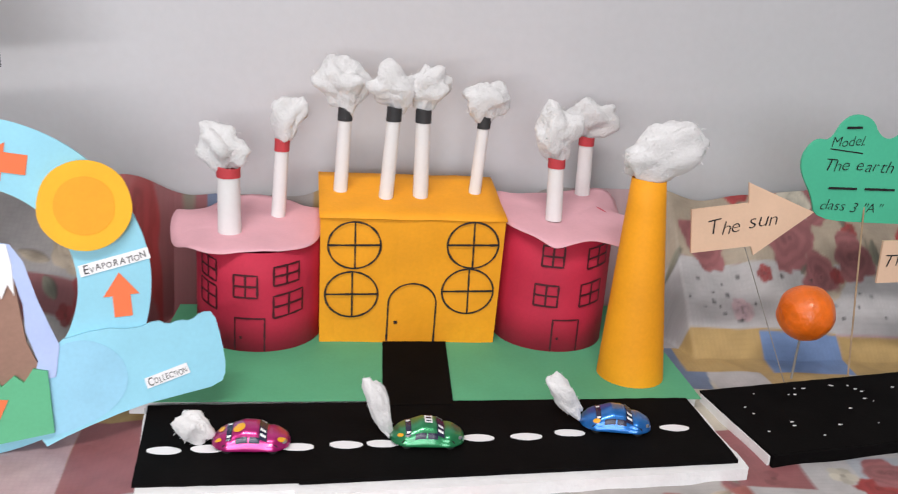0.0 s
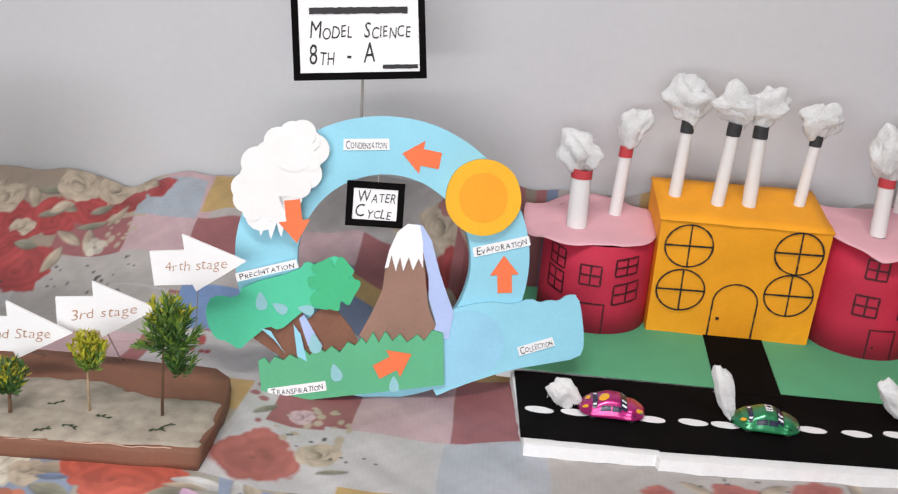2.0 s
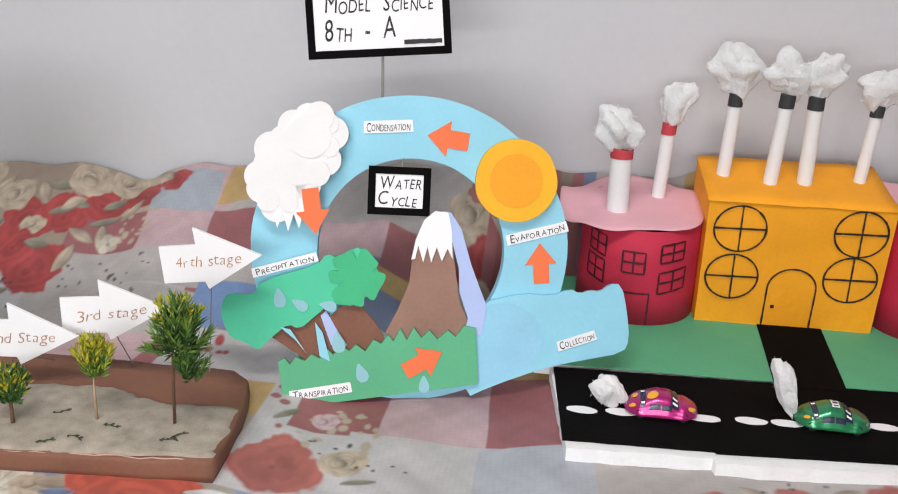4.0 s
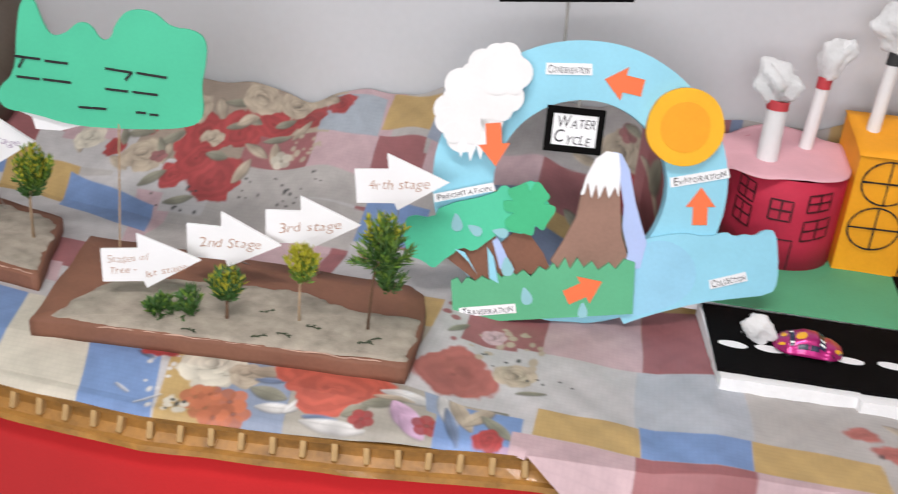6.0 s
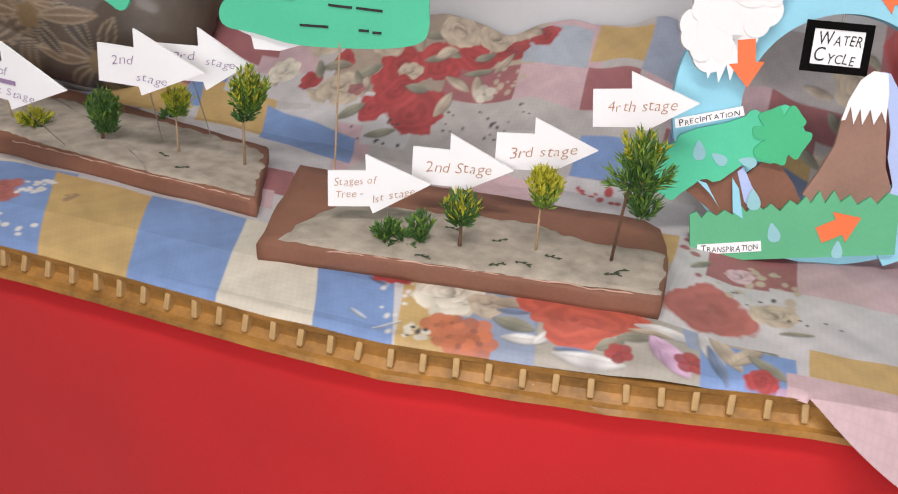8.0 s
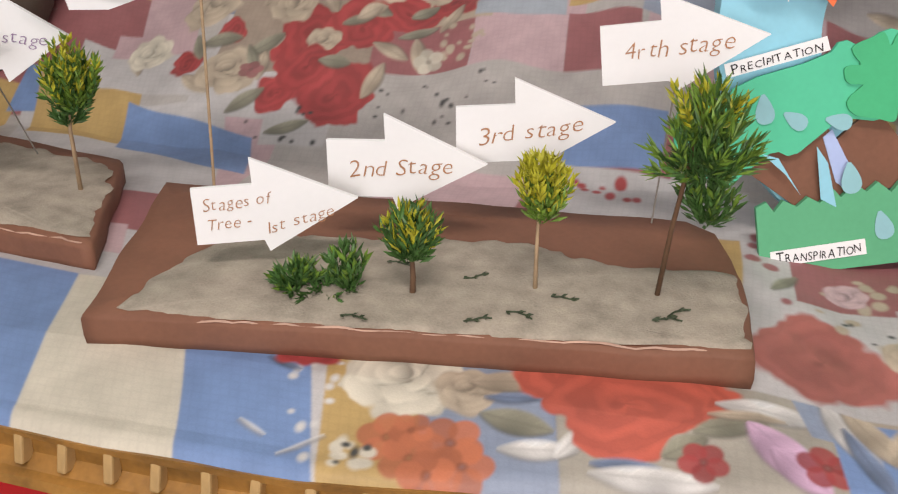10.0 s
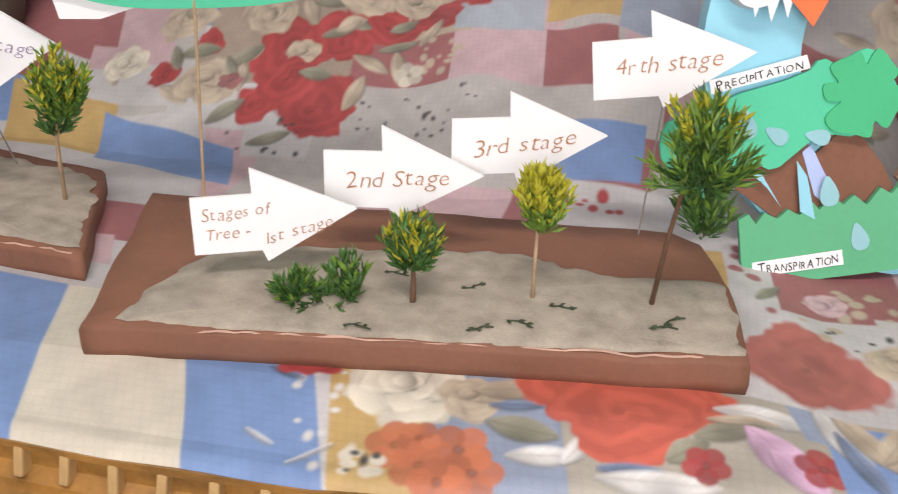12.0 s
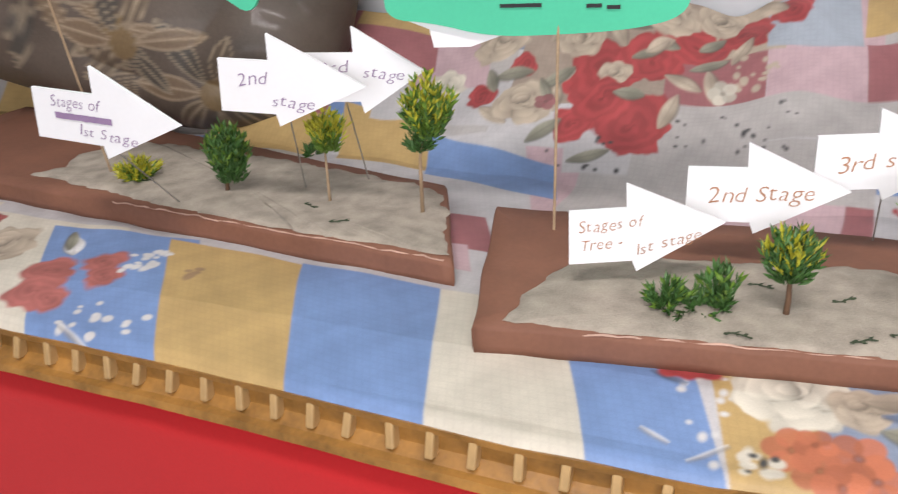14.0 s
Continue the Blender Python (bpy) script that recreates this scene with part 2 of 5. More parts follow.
wall = structure("wall_north", box_bm(-4, 4, 0, 0.12, 0, 2.7), WALL, "plain pale grey painted plaster wall behind the table", "wall")
wall.matrix_world = pose(-0.15, 1.105, 0, 0, 0, WALL_YAW)
structure("wall_west", box_bm(-3.12, -3.0, -2.5, 1.2, 0, 2.7), WALL, "plain pale grey painted side wall", "wall")
structure("wall_east", box_bm(3.0, 3.12, -2.5, 1.6, 0, 2.7), WALL, "plain pale grey painted side wall", "wall")
# unseen wall; its window opening is added to go with the front fill
bm = box_bm(-3, -1.2, -2.62, -2.5, 0, 2.7)
box_bm(0.4, 3, -2.62, -2.5, 0, 2.7, bm=bm)
box_bm(-1.2, 0.4, -2.62, -2.5, 0, 0.95, bm=bm)
box_bm(-1.2, 0.4, -2.62, -2.5, 2.25, 2.7, bm=bm)
structure("wall_south", bm, WALL, "plain pale grey painted wall, unseen, with an added window opening", "wall")
structure("floor", box_bm(-3.2, 3.2, -2.6, 1.6, -0.1, 0), FLOORM, "plain tiled room floor", "floor")
structure("ceiling", box_bm(-3.2, 3.2, -2.6, 1.6, 2.7, 2.8), CEIL, "plain white painted ceiling", "ceiling")


# ---- the table, its skirt and edge ----
def edge_y(x):
    """The front edge of the table, slightly bowed."""
    return float(np.interp(x, [-2.2, -1.1, -0.95, -0.78, -0.70, -0.56, -0.44, -0.3, 0.9], [0.63, 0.604, 0.601, 0.592, 0.592, 0.612, 0.637, 0.650, 0.75]))


table = thing("table", pose(0, 0, 0), "long wooden table with a carved gilt wooden edge", "table")
bm = bmesh.new()
xs = np.linspace(-2.0, 0.8, 57)
rows = [[bm.verts.new(c) for c in ((x, edge_y(x) + 0.006, TABLE - 0.006), (x, wall_y(x) - 0.005, TABLE - 0.006), (x, wall_y(x) - 0.005, TABLE - 0.035), (x, edge_y(x) + 0.006, TABLE - 0.035))] for x in xs]
for a, b in zip(rows, rows[1:]):
    for k in range(4):
        bm.faces.new((a[k], a[(k + 1) % 4], b[(k + 1) % 4], b[k]))
bm.faces.new(rows[0])
bm.faces.new(rows[-1][::-1])
part("tabletop", bm, WOODT, table)
for x, y in ((-1.9, 0.70), (0.7, 0.80), (-1.9, 0.88), (0.7, 1.10)):
    part("leg", box_bm(x - 0.03, x + 0.03, y - 0.03, y + 0.03, 0, TABLE - 0.035, 0.004), WOODT, table)

# carved edge: a cove between two rails, cut by small ribs
bm = bmesh.new()
prof = [(0.004, 0.000), (-0.001, 0.001), (0.0, -0.003), (0.004, -0.006), (0.004, -0.013), (-0.002, -0.017), (-0.006, -0.018), (-0.007, -0.022), (-0.002, -0.025), (0.008, -0.025), (0.008, 0.0)]
xs = np.linspace(-2.0, 0.8, 281)
rows = [[bm.verts.new((x, edge_y(x) + a + 0.0008 * noise.noise((x * 30, k, 0)), TABLE - 0.004 + b + 0.0008 * noise.noise((x * 22, k, 5)))) for k, (a, b) in enumerate(prof)] for x in xs]
for a, b in zip(rows, rows[1:]):
    for k in range(len(prof)):
        bm.faces.new((a[k], a[(k + 1) % len(prof)], b[(k + 1) % len(prof)], b[k]))
part("edge_moulding", bm, GOLD, table, "gilt brown carved moulding")
rib = None
for i in range(140):
    x = -2.0 + i * 0.0207
    if x > 0.78:
        break
    bm = box_bm(-0.0022, 0.0022, -0.0018, 0.005, -0.0165, -0.0015, 0.0010) if rib is None else rib
    ob = part("rib", bm, GOLDL, table)
    rib = ob.data
    ob.matrix_local = pose(x, edge_y(x) + 0.0025, TABLE - 0.003, -14, random.uniform(-6, 6), math.degrees(math.atan((edge_y(x + 0.01) - edge_y(x)) / 0.01)))

# the red skirt hangs from behind the moulding
bm = bmesh.new()
xs = np.linspace(-2.0, 0.8, 200)
zs = np.linspace(TABLE - 0.026, 0.01, 30)
g = [[bm.verts.new((x, edge_y(x) + 0.004 - 0.02 * (k / 29) - (k / 29) * 0.012 * math.sin(x * 26 + 2 * noise.noise((x * 3, 0, 0))), z)) for k, z in enumerate(zs)] for x in xs]
for a, b in zip(g, g[1:]):
    for k in range(29):
        bm.faces.new((a[k], a[k + 1], b[k + 1], b[k]))
skirt = part("table_skirt", bm, RED, None, smooth=True)
so = skirt.modifiers.new("thickness", "SOLIDIFY")
so.thickness = 0.002
tagged(skirt, "plain bright red cloth skirt hanging down the table's front", "table skirt")


# ---- the patchwork cloth ----
def rise_start(x):
    return np.interp(x, [-2.0, -1.3, -0.92, -0.70, -0.50, -0.40, -0.355, 0.088, 0.12, 0.8], [0.90, 0.90, 0.84, 0.815, 0.85, 0.95, 1.07, 1.09, 0.97, 0.98])


def cloth_top(x):
    return np.interp(x, [-2.0, -1.3, -0.95, -0.785, -0.66, -0.35, 0.12, 0.8], [0.83, 0.835, 0.838, 0.846, 0.855, 0.872, 0.878, 0.885]) + 0.006 * np.sin(x * 27) + 0.004 * np.sin(x * 61 + 1)


def cloth_z(x, y):
    yw = 1.105 + 0.09 * (x + 0.15) - 0.008
    s = np.clip((y - rise_start(x)) / np.maximum(yw - rise_start(x), 1e-3), 0, 1)
    z = TABLE + (cloth_top(x) - TABLE) * np.where(s < 0.15, s * s / 0.3, s - 0.075) / 0.925
    lift = 0.0075 * np.clip((y - 0.605) / 0.04, 0, 1) * (np.clip((-0.50 - x) / 0.04, 0, 1) + np.clip((x + 0.365) / 0.04, 0, 1))
    z = np.maximum(z, TABLE + lift)
    wr = 0.0022 * np.sin(x * 31 + 4 * np.sin(y * 17)) * np.sin(y * 43 + 3 * np.sin(x * 13)) * np.clip((y - 0.6) * 8, 0, 1)
    fine = 0.0012 * np.sin(x * 95 + y * 60 + 3 * np.sin(y * 24 + x * 9)) * np.sin(y * 37 + x * 20) * np.clip((y - 0.6) * 12, 0, 1)
    return z + wr * (0.45 + 1.5 * s) + fine * (0.5 + s)


NX, NY = 1920, 430
gx = np.concatenate([np.linspace(-1.55, -1.2, 180)[:-1], np.linspace(-1.2, -0.3, 1301)[:-1], np.linspace(-0.3, 0.62, NX - 1479)])
# rows run from just over the front edge back to the wall
gt = np.linspace(0, 1, NY)
gt = 0.6 * gt + 0.4 * gt ** 2
# east of the beds the cloth hangs over the moulding
edge = np.array([edge_y(x) for x in gx])
hang = 0.030 * np.clip((gx + 0.455) / 0.07, 0, 1) + 0.003 * np.sin(gx * 40) * np.clip((gx + 0.455) / 0.07, 0, 1)
front = edge - hang
X = np.repeat(gx[None, :], NY, 0)
back = 1.105 + 0.09 * (gx + 0.15) - 0.008
Y = front[None, :] + (back - front)[None, :] * gt[:, None]
INKS = dict(grey=(0.44, 0.41, 0.39), pale=(0.51, 0.49, 0.49), pink=(0.53, 0.37, 0.39), mauve=(0.32, 0.115, 0.12), blue=(0.17, 0.27, 0.49), tan=(0.49, 0.33, 0.13), cream=(0.62, 0.57, 0.47), red=(0.37, 0.050, 0.05), coral=(0.50, 0.105, 0.07), dusty=(0.40, 0.125, 0.105), orange=(0.56, 0.17, 0.08), rose=(0.45, 0.37, 0.28), leaf=(0.25, 0.24, 0.18), dark=(0.05, 0.05, 0.05), white=(0.62, 0.60, 0.58), lilac=(0.62, 0.40, 0.56), dusk=(0.16, 0.21, 0.32))
C = np.zeros((NY, NX, 3))
C[:] = INKS["grey"]
rng = np.random.default_rng(4)
ROADSIDE = ((-0.225, 0.722, 0.014), (-0.168, 0.734, 0.024), (-0.108, 0.748, 0.022), (-0.068, 0.738, 0.020), (-0.016, 0.752, 0.027), (0.030, 0.756, 0.024), (0.090, 0.775, 0.024), (-0.205, 0.705, 0.016), (-0.12, 0.705, 0.02))


def near(x0, x1):
    """The columns of the cloth between two places."""
    return slice(*np.searchsorted(gx, [x0, x1]))


def soft(d, w=0.0007):
    return np.clip(0.5 - d / (2 * w), 0, 1)


def ink(sl, mask, colour, amount=1.0):
    c = np.array(INKS[colour] if isinstance(colour, str) else colour)
    C[:, sl] += (mask * amount)[..., None] * (c - C[:, sl])


def wobble(x, y, k, seed, amp):
    return amp * (np.sin(x * k + seed * 2.3 + 2 * np.sin(y * k * 0.7 + seed)) + np.sin(y * k * 1.1 + seed * 1.7 + 2 * np.sin(x * k * 0.9 + seed * 3))) * 0.5


def patch(x0, x1, y0, y1, colour, skew=0.0, slant=0.0):
    """One printed patch; skew leans its sides, slant its rows."""
    e = 0.02 + abs(skew) * (y1 - y0)
    sl = near(x0 - e, x1 + e)
    x, y = X[:, sl], Y[:, sl]
    xx = x + skew * (y - y0) + wobble(x, y, 40, 2, 0.0015)
    yy = y + slant * (x - x0) + wobble(x, y, 35, 5, 0.0015)
    d = np.maximum(np.maximum(x0 - xx, xx - x1), np.maximum(y0 - yy, yy - y1))
    ink(sl, soft(d), colour)
    # a faint woven check on every patch
    c = np.array(INKS[colour] if isinstance(colour, str) else colour)
    ink(sl, soft(d) * np.clip(np.maximum(np.cos(xx * 1500), np.cos(yy * 1500)) * 2 - 1, 0, 1), c * 0.88, 0.45)


def rose(cx, cy, r, colour, inner=0.8, squash=1.0, seed=0):
    """A full-blown printed rose: a ragged lobed outline, whorls in the deep ones, curled petals in the pale ones."""
    sl = near(cx - 1.5 * r, cx + 1.5 * r)
    x, y = X[:, sl], Y[:, sl]
    dx, dy = x - cx, (y - cy) / squash
    c = np.array(INKS[colour])
    fuzz = wobble(x, y, 150, seed, 0.10 * r) + wobble(x, y, 430, seed + 2, 0.05 * r)
    rad, ang = np.hypot(dx, dy) + fuzz, np.arctan2(dy, dx)
    out = r * (1 + 0.10 * np.sin(3 * ang + seed * 1.7) + 0.06 * np.sin(7 * ang + 2.3 * seed))
    m = soft(rad - out, 0.0020 if colour == "dusty" else 0.0012)
    k = np.clip(rad / r, 0, 1.3)
    pale = colour in ("rose", "cream", "pink")
    if not pale:
        whorl = np.sin(k * 15 + 1.6 * np.sin(2 * ang + seed) + 0.8 * np.sin(3 * ang - seed * 2) + ang)
        faint = 0.6 if colour == "dusty" else 1.0
        tone = 1.0 + 0.10 * faint * whorl - (1 - inner) * np.clip(1 - k * 1.4, 0, 1) + 0.10 * np.sin(ang * 2 + seed)
        C[:, sl] += m[..., None] * (np.clip(c * tone[..., None], 0, 0.8) - C[:, sl])
        ink(sl, m * soft(np.abs(whorl + 0.55) - 0.10, 0.30), c * 0.66, 0.38 * faint)
        return
    C[:, sl] += m[..., None] * (c * 0.92 - C[:, sl])
    for ring_, (count, far, size) in enumerate(((5, 0.52, 0.52), (4, 0.34, 0.44), (3, 0.17, 0.34), (2, 0.07, 0.20))):
        for q in range(count):
            a = seed * 1.3 + ring_ * 0.9 + q * math.tau / count
            px, py = far * r * math.cos(a), far * r * math.sin(a)
            ro = (np.hypot(dx - px, dy - py) + fuzz * 0.6) / (size * r)
            p = soft((ro - 1) * size * r, 0.0008)
            reach = ((dx - px) * math.cos(a) + (dy - py) * math.sin(a)) / (size * r)
            tone = 0.80 + 0.42 * np.clip(reach, -1, 1)
            C[:, sl] += p[..., None] * (np.clip(c * tone[..., None], 0, 0.75) - C[:, sl])
            ink(sl, p * soft(np.abs(ro - 0.93) - 0.05, 0.05) * np.clip(0.6 - reach, 0, 1), c * 0.38, 0.75)


def leaf(cx, cy, l, w, turn, colour):
    sl = near(cx - l, cx + l)
    a = math.radians(turn)
    dx, dy = X[:, sl] - cx, Y[:, sl] - cy
    u, v = dx * math.cos(a) + dy * math.sin(a), -dx * math.sin(a) + dy * math.cos(a)
    half = w / 2 * np.clip(1 - (2 * u / l) ** 2, 0, 1)
    m = soft(np.abs(v) - half, 0.0012) * (np.abs(u) < l / 2)
    c = np.array(INKS[colour])
    ink(sl, soft(np.abs(v + 0.0012) - half, 0.0012) * (np.abs(u) < l / 2), c * 0.35, 0.8)
    C[:, sl] += m[..., None] * (np.clip(c * (1 + 0.35 * np.clip(v / w * 2, -1, 1) + 0.2 * np.sin(u * 260 + turn))[..., None], 0, 0.8) - C[:, sl])
    ink(sl, m * soft(np.abs(v) - 0.0004, 0.0008), c * 0.6, 0.6)
    ink(sl, m * soft(np.sin((u - np.abs(v)) * 1300) - 0.85, 0.3), c * 0.75, 0.25)


def blossom(cx, cy, r, colour, seed=0.0):
    sl = near(cx - 2 * r, cx + 2 * r)
    for k in range(5):
        a = k * math.tau / 5 + seed
        ink(sl, soft(np.hypot(X[:, sl] - cx - r * 0.6 * math.cos(a), Y[:, sl] - cy - r * 0.6 * math.sin(a)) - r * 0.5), np.array(INKS[colour]) * (0.72 + 0.16 * (k % 3)), 0.9)
    ink(sl, soft(np.hypot(X[:, sl] - cx, Y[:, sl] - cy) - r * 0.2), np.array(INKS[colour]) * 0.5, 0.8)


def specks(x0, x1, y0, y1, n, r, colour):
    for _ in range(n):
        a, b, q = rng.uniform(x0, x1), rng.uniform(y0, y1), rng.uniform(0.5, 1.1) * r
        sl = near(a - 0.008, a + 0.008)
        ink(sl, soft(np.hypot(X[:, sl] - a, (Y[:, sl] - b) * rng.uniform(0.6, 1.6)) - q, 0.001), colour)


def spray(x0, x1, y0, y1, n, seed):
    """A scatter of small printed flowers and leaves, as between the roses."""
    r = np.random.default_rng(seed)
    for k in range(n):
        x, y = r.uniform(x0, x1), r.uniform(y0, y1)
        q = r.integers(0, 7)
        if q < 2:
            rose(x, y, r.uniform(0.010, 0.019), ["rose", "cream", "red", "mauve"][r.integers(0, 4)], 0.7, seed=k)
        elif q < 5:
            leaf(x, y, r.uniform(0.018, 0.034), r.uniform(0.006, 0.011), r.uniform(0, 180), ["leaf", "rose", "leaf", "leaf"][r.integers(0, 4)])
        else:
            blossom(x, y, r.uniform(0.006, 0.011), ["red", "mauve", "coral", "cream"][r.integers(0, 4)], k)


# ground of the print: rows of patches in rotating colours
CYCLE = ["grey", "pink", "mauve", "grey", "pale", "tan", "pale", "mauve", "dusk", "grey", "tan", "pink"]
for r in range(7):
    for k in range(27):
        patch(-1.6 + k * 0.083 + r * 0.007, -1.6 + (k + 1) * 0.083 + r * 0.007, 0.56 + r * 0.083, 0.56 + (r + 1) * 0.083, CYCLE[(k + 5 * r) % 12])
# front row, west to east
patch(-1.55, -0.30, 0.58, 0.74, "pale")
patch(-1.55, -1.00, 0.58, 0.73, "cream", 0.6)
patch(-1.045, -0.93, 0.58, 0.712, "blue", 0.72, -0.05)
patch(-0.960, -0.86, 0.58, 0.703, "tan", 0.65, 0.08)
patch(-0.887, -0.79, 0.58, 0.698, "blue", 0.49, 0.1)
patch(-0.818, -0.72, 0.58, 0.695, "cream", 0.34)
patch(-0.746, -0.690, 0.58, 0.68, "blue", 0.40)
patch(-0.690, -0.640, 0.58, 0.69, "tan", 0.3)
patch(-0.640, -0.600, 0.58, 0.66, "dusk", 0.2)
patch(-0.600, -0.470, 0.58, 0.76, (0.40, 0.34, 0.27), 0.1)
for x, y, q in ((-1.087, 0.652, 0.016), (-1.080, 0.632, 0.017), (-1.066, 0.628, 0.011), (-1.062, 0.670, 0.013), (-1.050, 0.655, 0.012)):
    rose(x, y, q, "dusty", 0.85, seed=x * 60)
rose(-1.15, 0.672, 0.026, "rose", 0.7, seed=2)
leaf(-1.098, 0.684, 0.030, 0.012, -50, "white")
leaf(-1.105, 0.690, 0.030, 0.007, -55, "leaf")
specks(-1.052, -1.030, 0.655, 0.694, 20, 0.0030, "white")
specks(-1.045, -0.992, 0.604, 0.632, 16, 0.0030, "white")
leaf(-1.030, 0.606, 0.030, 0.0016, -20, "white")
specks(-1.010, -0.998, 0.664, 0.678, 4, 0.0036, (0.30, 0.19, 0.10))
leaf(-0.727, 0.612, 0.015, 0.0012, -24, "white")
leaf(-0.705, 0.607, 0.020, 0.0011, 42, "white")
specks(-0.722, -0.70, 0.60, 0.66, 14, 0.0018, "white")
leaf(-0.728, 0.648, 0.018, 0.004, -20, "dusk")
patch(-0.655, -0.602, 0.58, 0.672, (0.25, 0.30, 0.40), 0.2)
patch(-0.604, -0.500, 0.58, 0.680, (0.36, 0.33, 0.28), 0.15)
rose(-0.722, 0.660, 0.014, "red", 0.8, seed=5)
rose(-0.677, 0.652, 0.024, "cream", 0.70, 1.0, seed=3)
rose(-0.650, 0.648, 0.013, "rose", 0.72, seed=7)
for x, y, q in ((-0.674, 0.617, 0.011), (-0.663, 0.609, 0.011), (-0.650, 0.619, 0.012), (-0.643, 0.609, 0.011), (-0.666, 0.622, 0.008), (-0.655, 0.603, 0.010)):
    blossom(x, y, q, "orange", x * 70)
specks(-0.694, -0.678, 0.597, 0.612, 10, 0.0032, "cream")
specks(-0.690, -0.676, 0.598, 0.612, 5, 0.0018, "dark")
leaf(-0.636, 0.656, 0.030, 0.013, 12, "rose")
leaf(-0.632, 0.646, 0.022, 0.005, 8, "dusk")
leaf(-0.628, 0.634, 0.030, 0.012, -8, "leaf")
leaf(-0.618, 0.622, 0.030, 0.009, 8, "white")
leaf(-0.606, 0.628, 0.020, 0.007, 60, "white")
rose(-0.609, 0.664, 0.024, "coral", 0.90, 0.8, seed=2)
rose(-0.569, 0.668, 0.024, "coral", 0.90, 0.8, seed=6)
rose(-0.589, 0.652, 0.031, "coral", 0.90, 0.88, seed=4)
leaf(-0.586, 0.621, 0.026, 0.006, 5, "dusk")
leaf(-0.576, 0.617, 0.046, 0.010, 4, "white")
leaf(-0.550, 0.648, 0.030, 0.011, 24, "leaf")
leaf(-0.566, 0.634, 0.020, 0.010, 40, "leaf")
leaf(-0.536, 0.662, 0.040, 0.013, 2, "white")
leaf(-0.544, 0.656, 0.030, 0.006, 10, "rose")
blossom(-0.559, 0.628, 0.0085, "red", 1)
leaf(-0.531, 0.640, 0.036, 0.018, -44, "lilac")
leaf(-0.525, 0.633, 0.026, 0.014, -38, "lilac")
blossom(-0.516, 0.638, 0.010, "red", 3)
patch(-0.521, -0.500, 0.655, 0.682, (0.25, 0.30, 0.40), 0.3)
patch(-0.505, -0.445, 0.58, 0.672, "blue", 0.1)
leaf(-0.506, 0.660, 0.040, 0.013, -62, "white")
leaf(-0.497, 0.662, 0.044, 0.012, -58, "rose")
leaf(-0.500, 0.646, 0.040, 0.008, -66, "dusk")
leaf(-0.484, 0.664, 0.036, 0.012, 60, "rose")
leaf(-0.470, 0.655, 0.034, 0.010, -40, "leaf")
rose(-0.474, 0.640, 0.011, "red", 0.8, seed=2)
blossom(-0.458, 0.628, 0.009, "lilac", 2)
leaf(-0.490, 0.690, 0.034, 0.010, 30, "rose")
leaf(-0.478, 0.680, 0.030, 0.009, -30, "leaf")
# between the tree bed and the road
patch(-0.545, -0.455, 0.675, 0.86, "pale")
patch(-0.520, -0.450, 0.755, 0.865, "mauve", 0.0, -0.1)
patch(-0.455, -0.378, 0.765, 0.87, "pink", 0.05)
patch(-0.378, -0.300, 0.765, 0.87, "mauve", 0.05)
patch(-0.470, -0.378, 0.688, 0.765, "pale", 0.05)
patch(-0.378, -0.300, 0.688, 0.765, (0.42, 0.44, 0.48), 0.05)
patch(-0.300, 0.13, 0.688, 0.80, "grey", 0.05)
patch(-0.445, -0.374, 0.655, 0.688, "tan", 0.05)
patch(-0.374, -0.300, 0.655, 0.690, "blue", 0.05)
patch(-0.300, -0.215, 0.655, 0.690, "tan", 0.05)
patch(-0.455, -0.374, 0.58, 0.655, "pink", 0.05)
patch(-0.374, -0.295, 0.58, 0.655, "mauve", 0.05)
patch(-0.295, -0.20, 0.58, 0.655, "pink", 0.05)
rose(-0.512, 0.709, 0.031, "dusty", 0.84, 1.05, seed=9)
rose(-0.470, 0.725, 0.016, "rose", 0.75, seed=3)
specks(-0.515, -0.455, 0.74, 0.79, 26, 0.0035, "rose")
rose(-0.496, 0.775, 0.010, "pink", 0.9, seed=3)
leaf(-0.525, 0.772, 0.026, 0.006, 60, "leaf")
leaf(-0.455, 0.705, 0.024, 0.005, 20, "leaf")
specks(-0.50, -0.42, 0.72, 0.75, 10, 0.0016, "dark")
specks(-0.545, -0.52, 0.75, 0.82, 8, 0.004, "mauve")
# between and behind the beds
patch(-1.20, -0.84, 0.715, 0.745, "pale", 0.3)
patch(-0.900, -0.845, 0.745, 0.795, "mauve", 0.5)
patch(-0.885, -0.850, 0.72, 0.750, "pink", 0.5)
patch(-1.00, -0.84, 0.80, 0.90, "pale", 0.4)
patch(-1.24, -1.10, 0.91, 0.96, "pale")
patch(-1.145, -1.045, 0.885, 0.925, "tan", 0.0, 0.1)
patch(-1.050, -1.010, 0.895, 0.930, "blue")
patch(-1.020, -0.938, 0.872, 0.925, "tan", 0.3, 0.1)
patch(-0.940, -0.845, 0.858, 0.898, "blue", 0.35, 0.25)
patch(-1.01, -0.875, 0.915, 0.955, "pale", 0.2, 0.1)
patch(-0.990, -0.925, 0.945, 1.03, "pink", 0.2)
patch(-1.06, -0.985, 0.995, 1.03, "tan", 0.1)
patch(-1.05, -0.975, 0.965, 0.998, "mauve", 0.3)
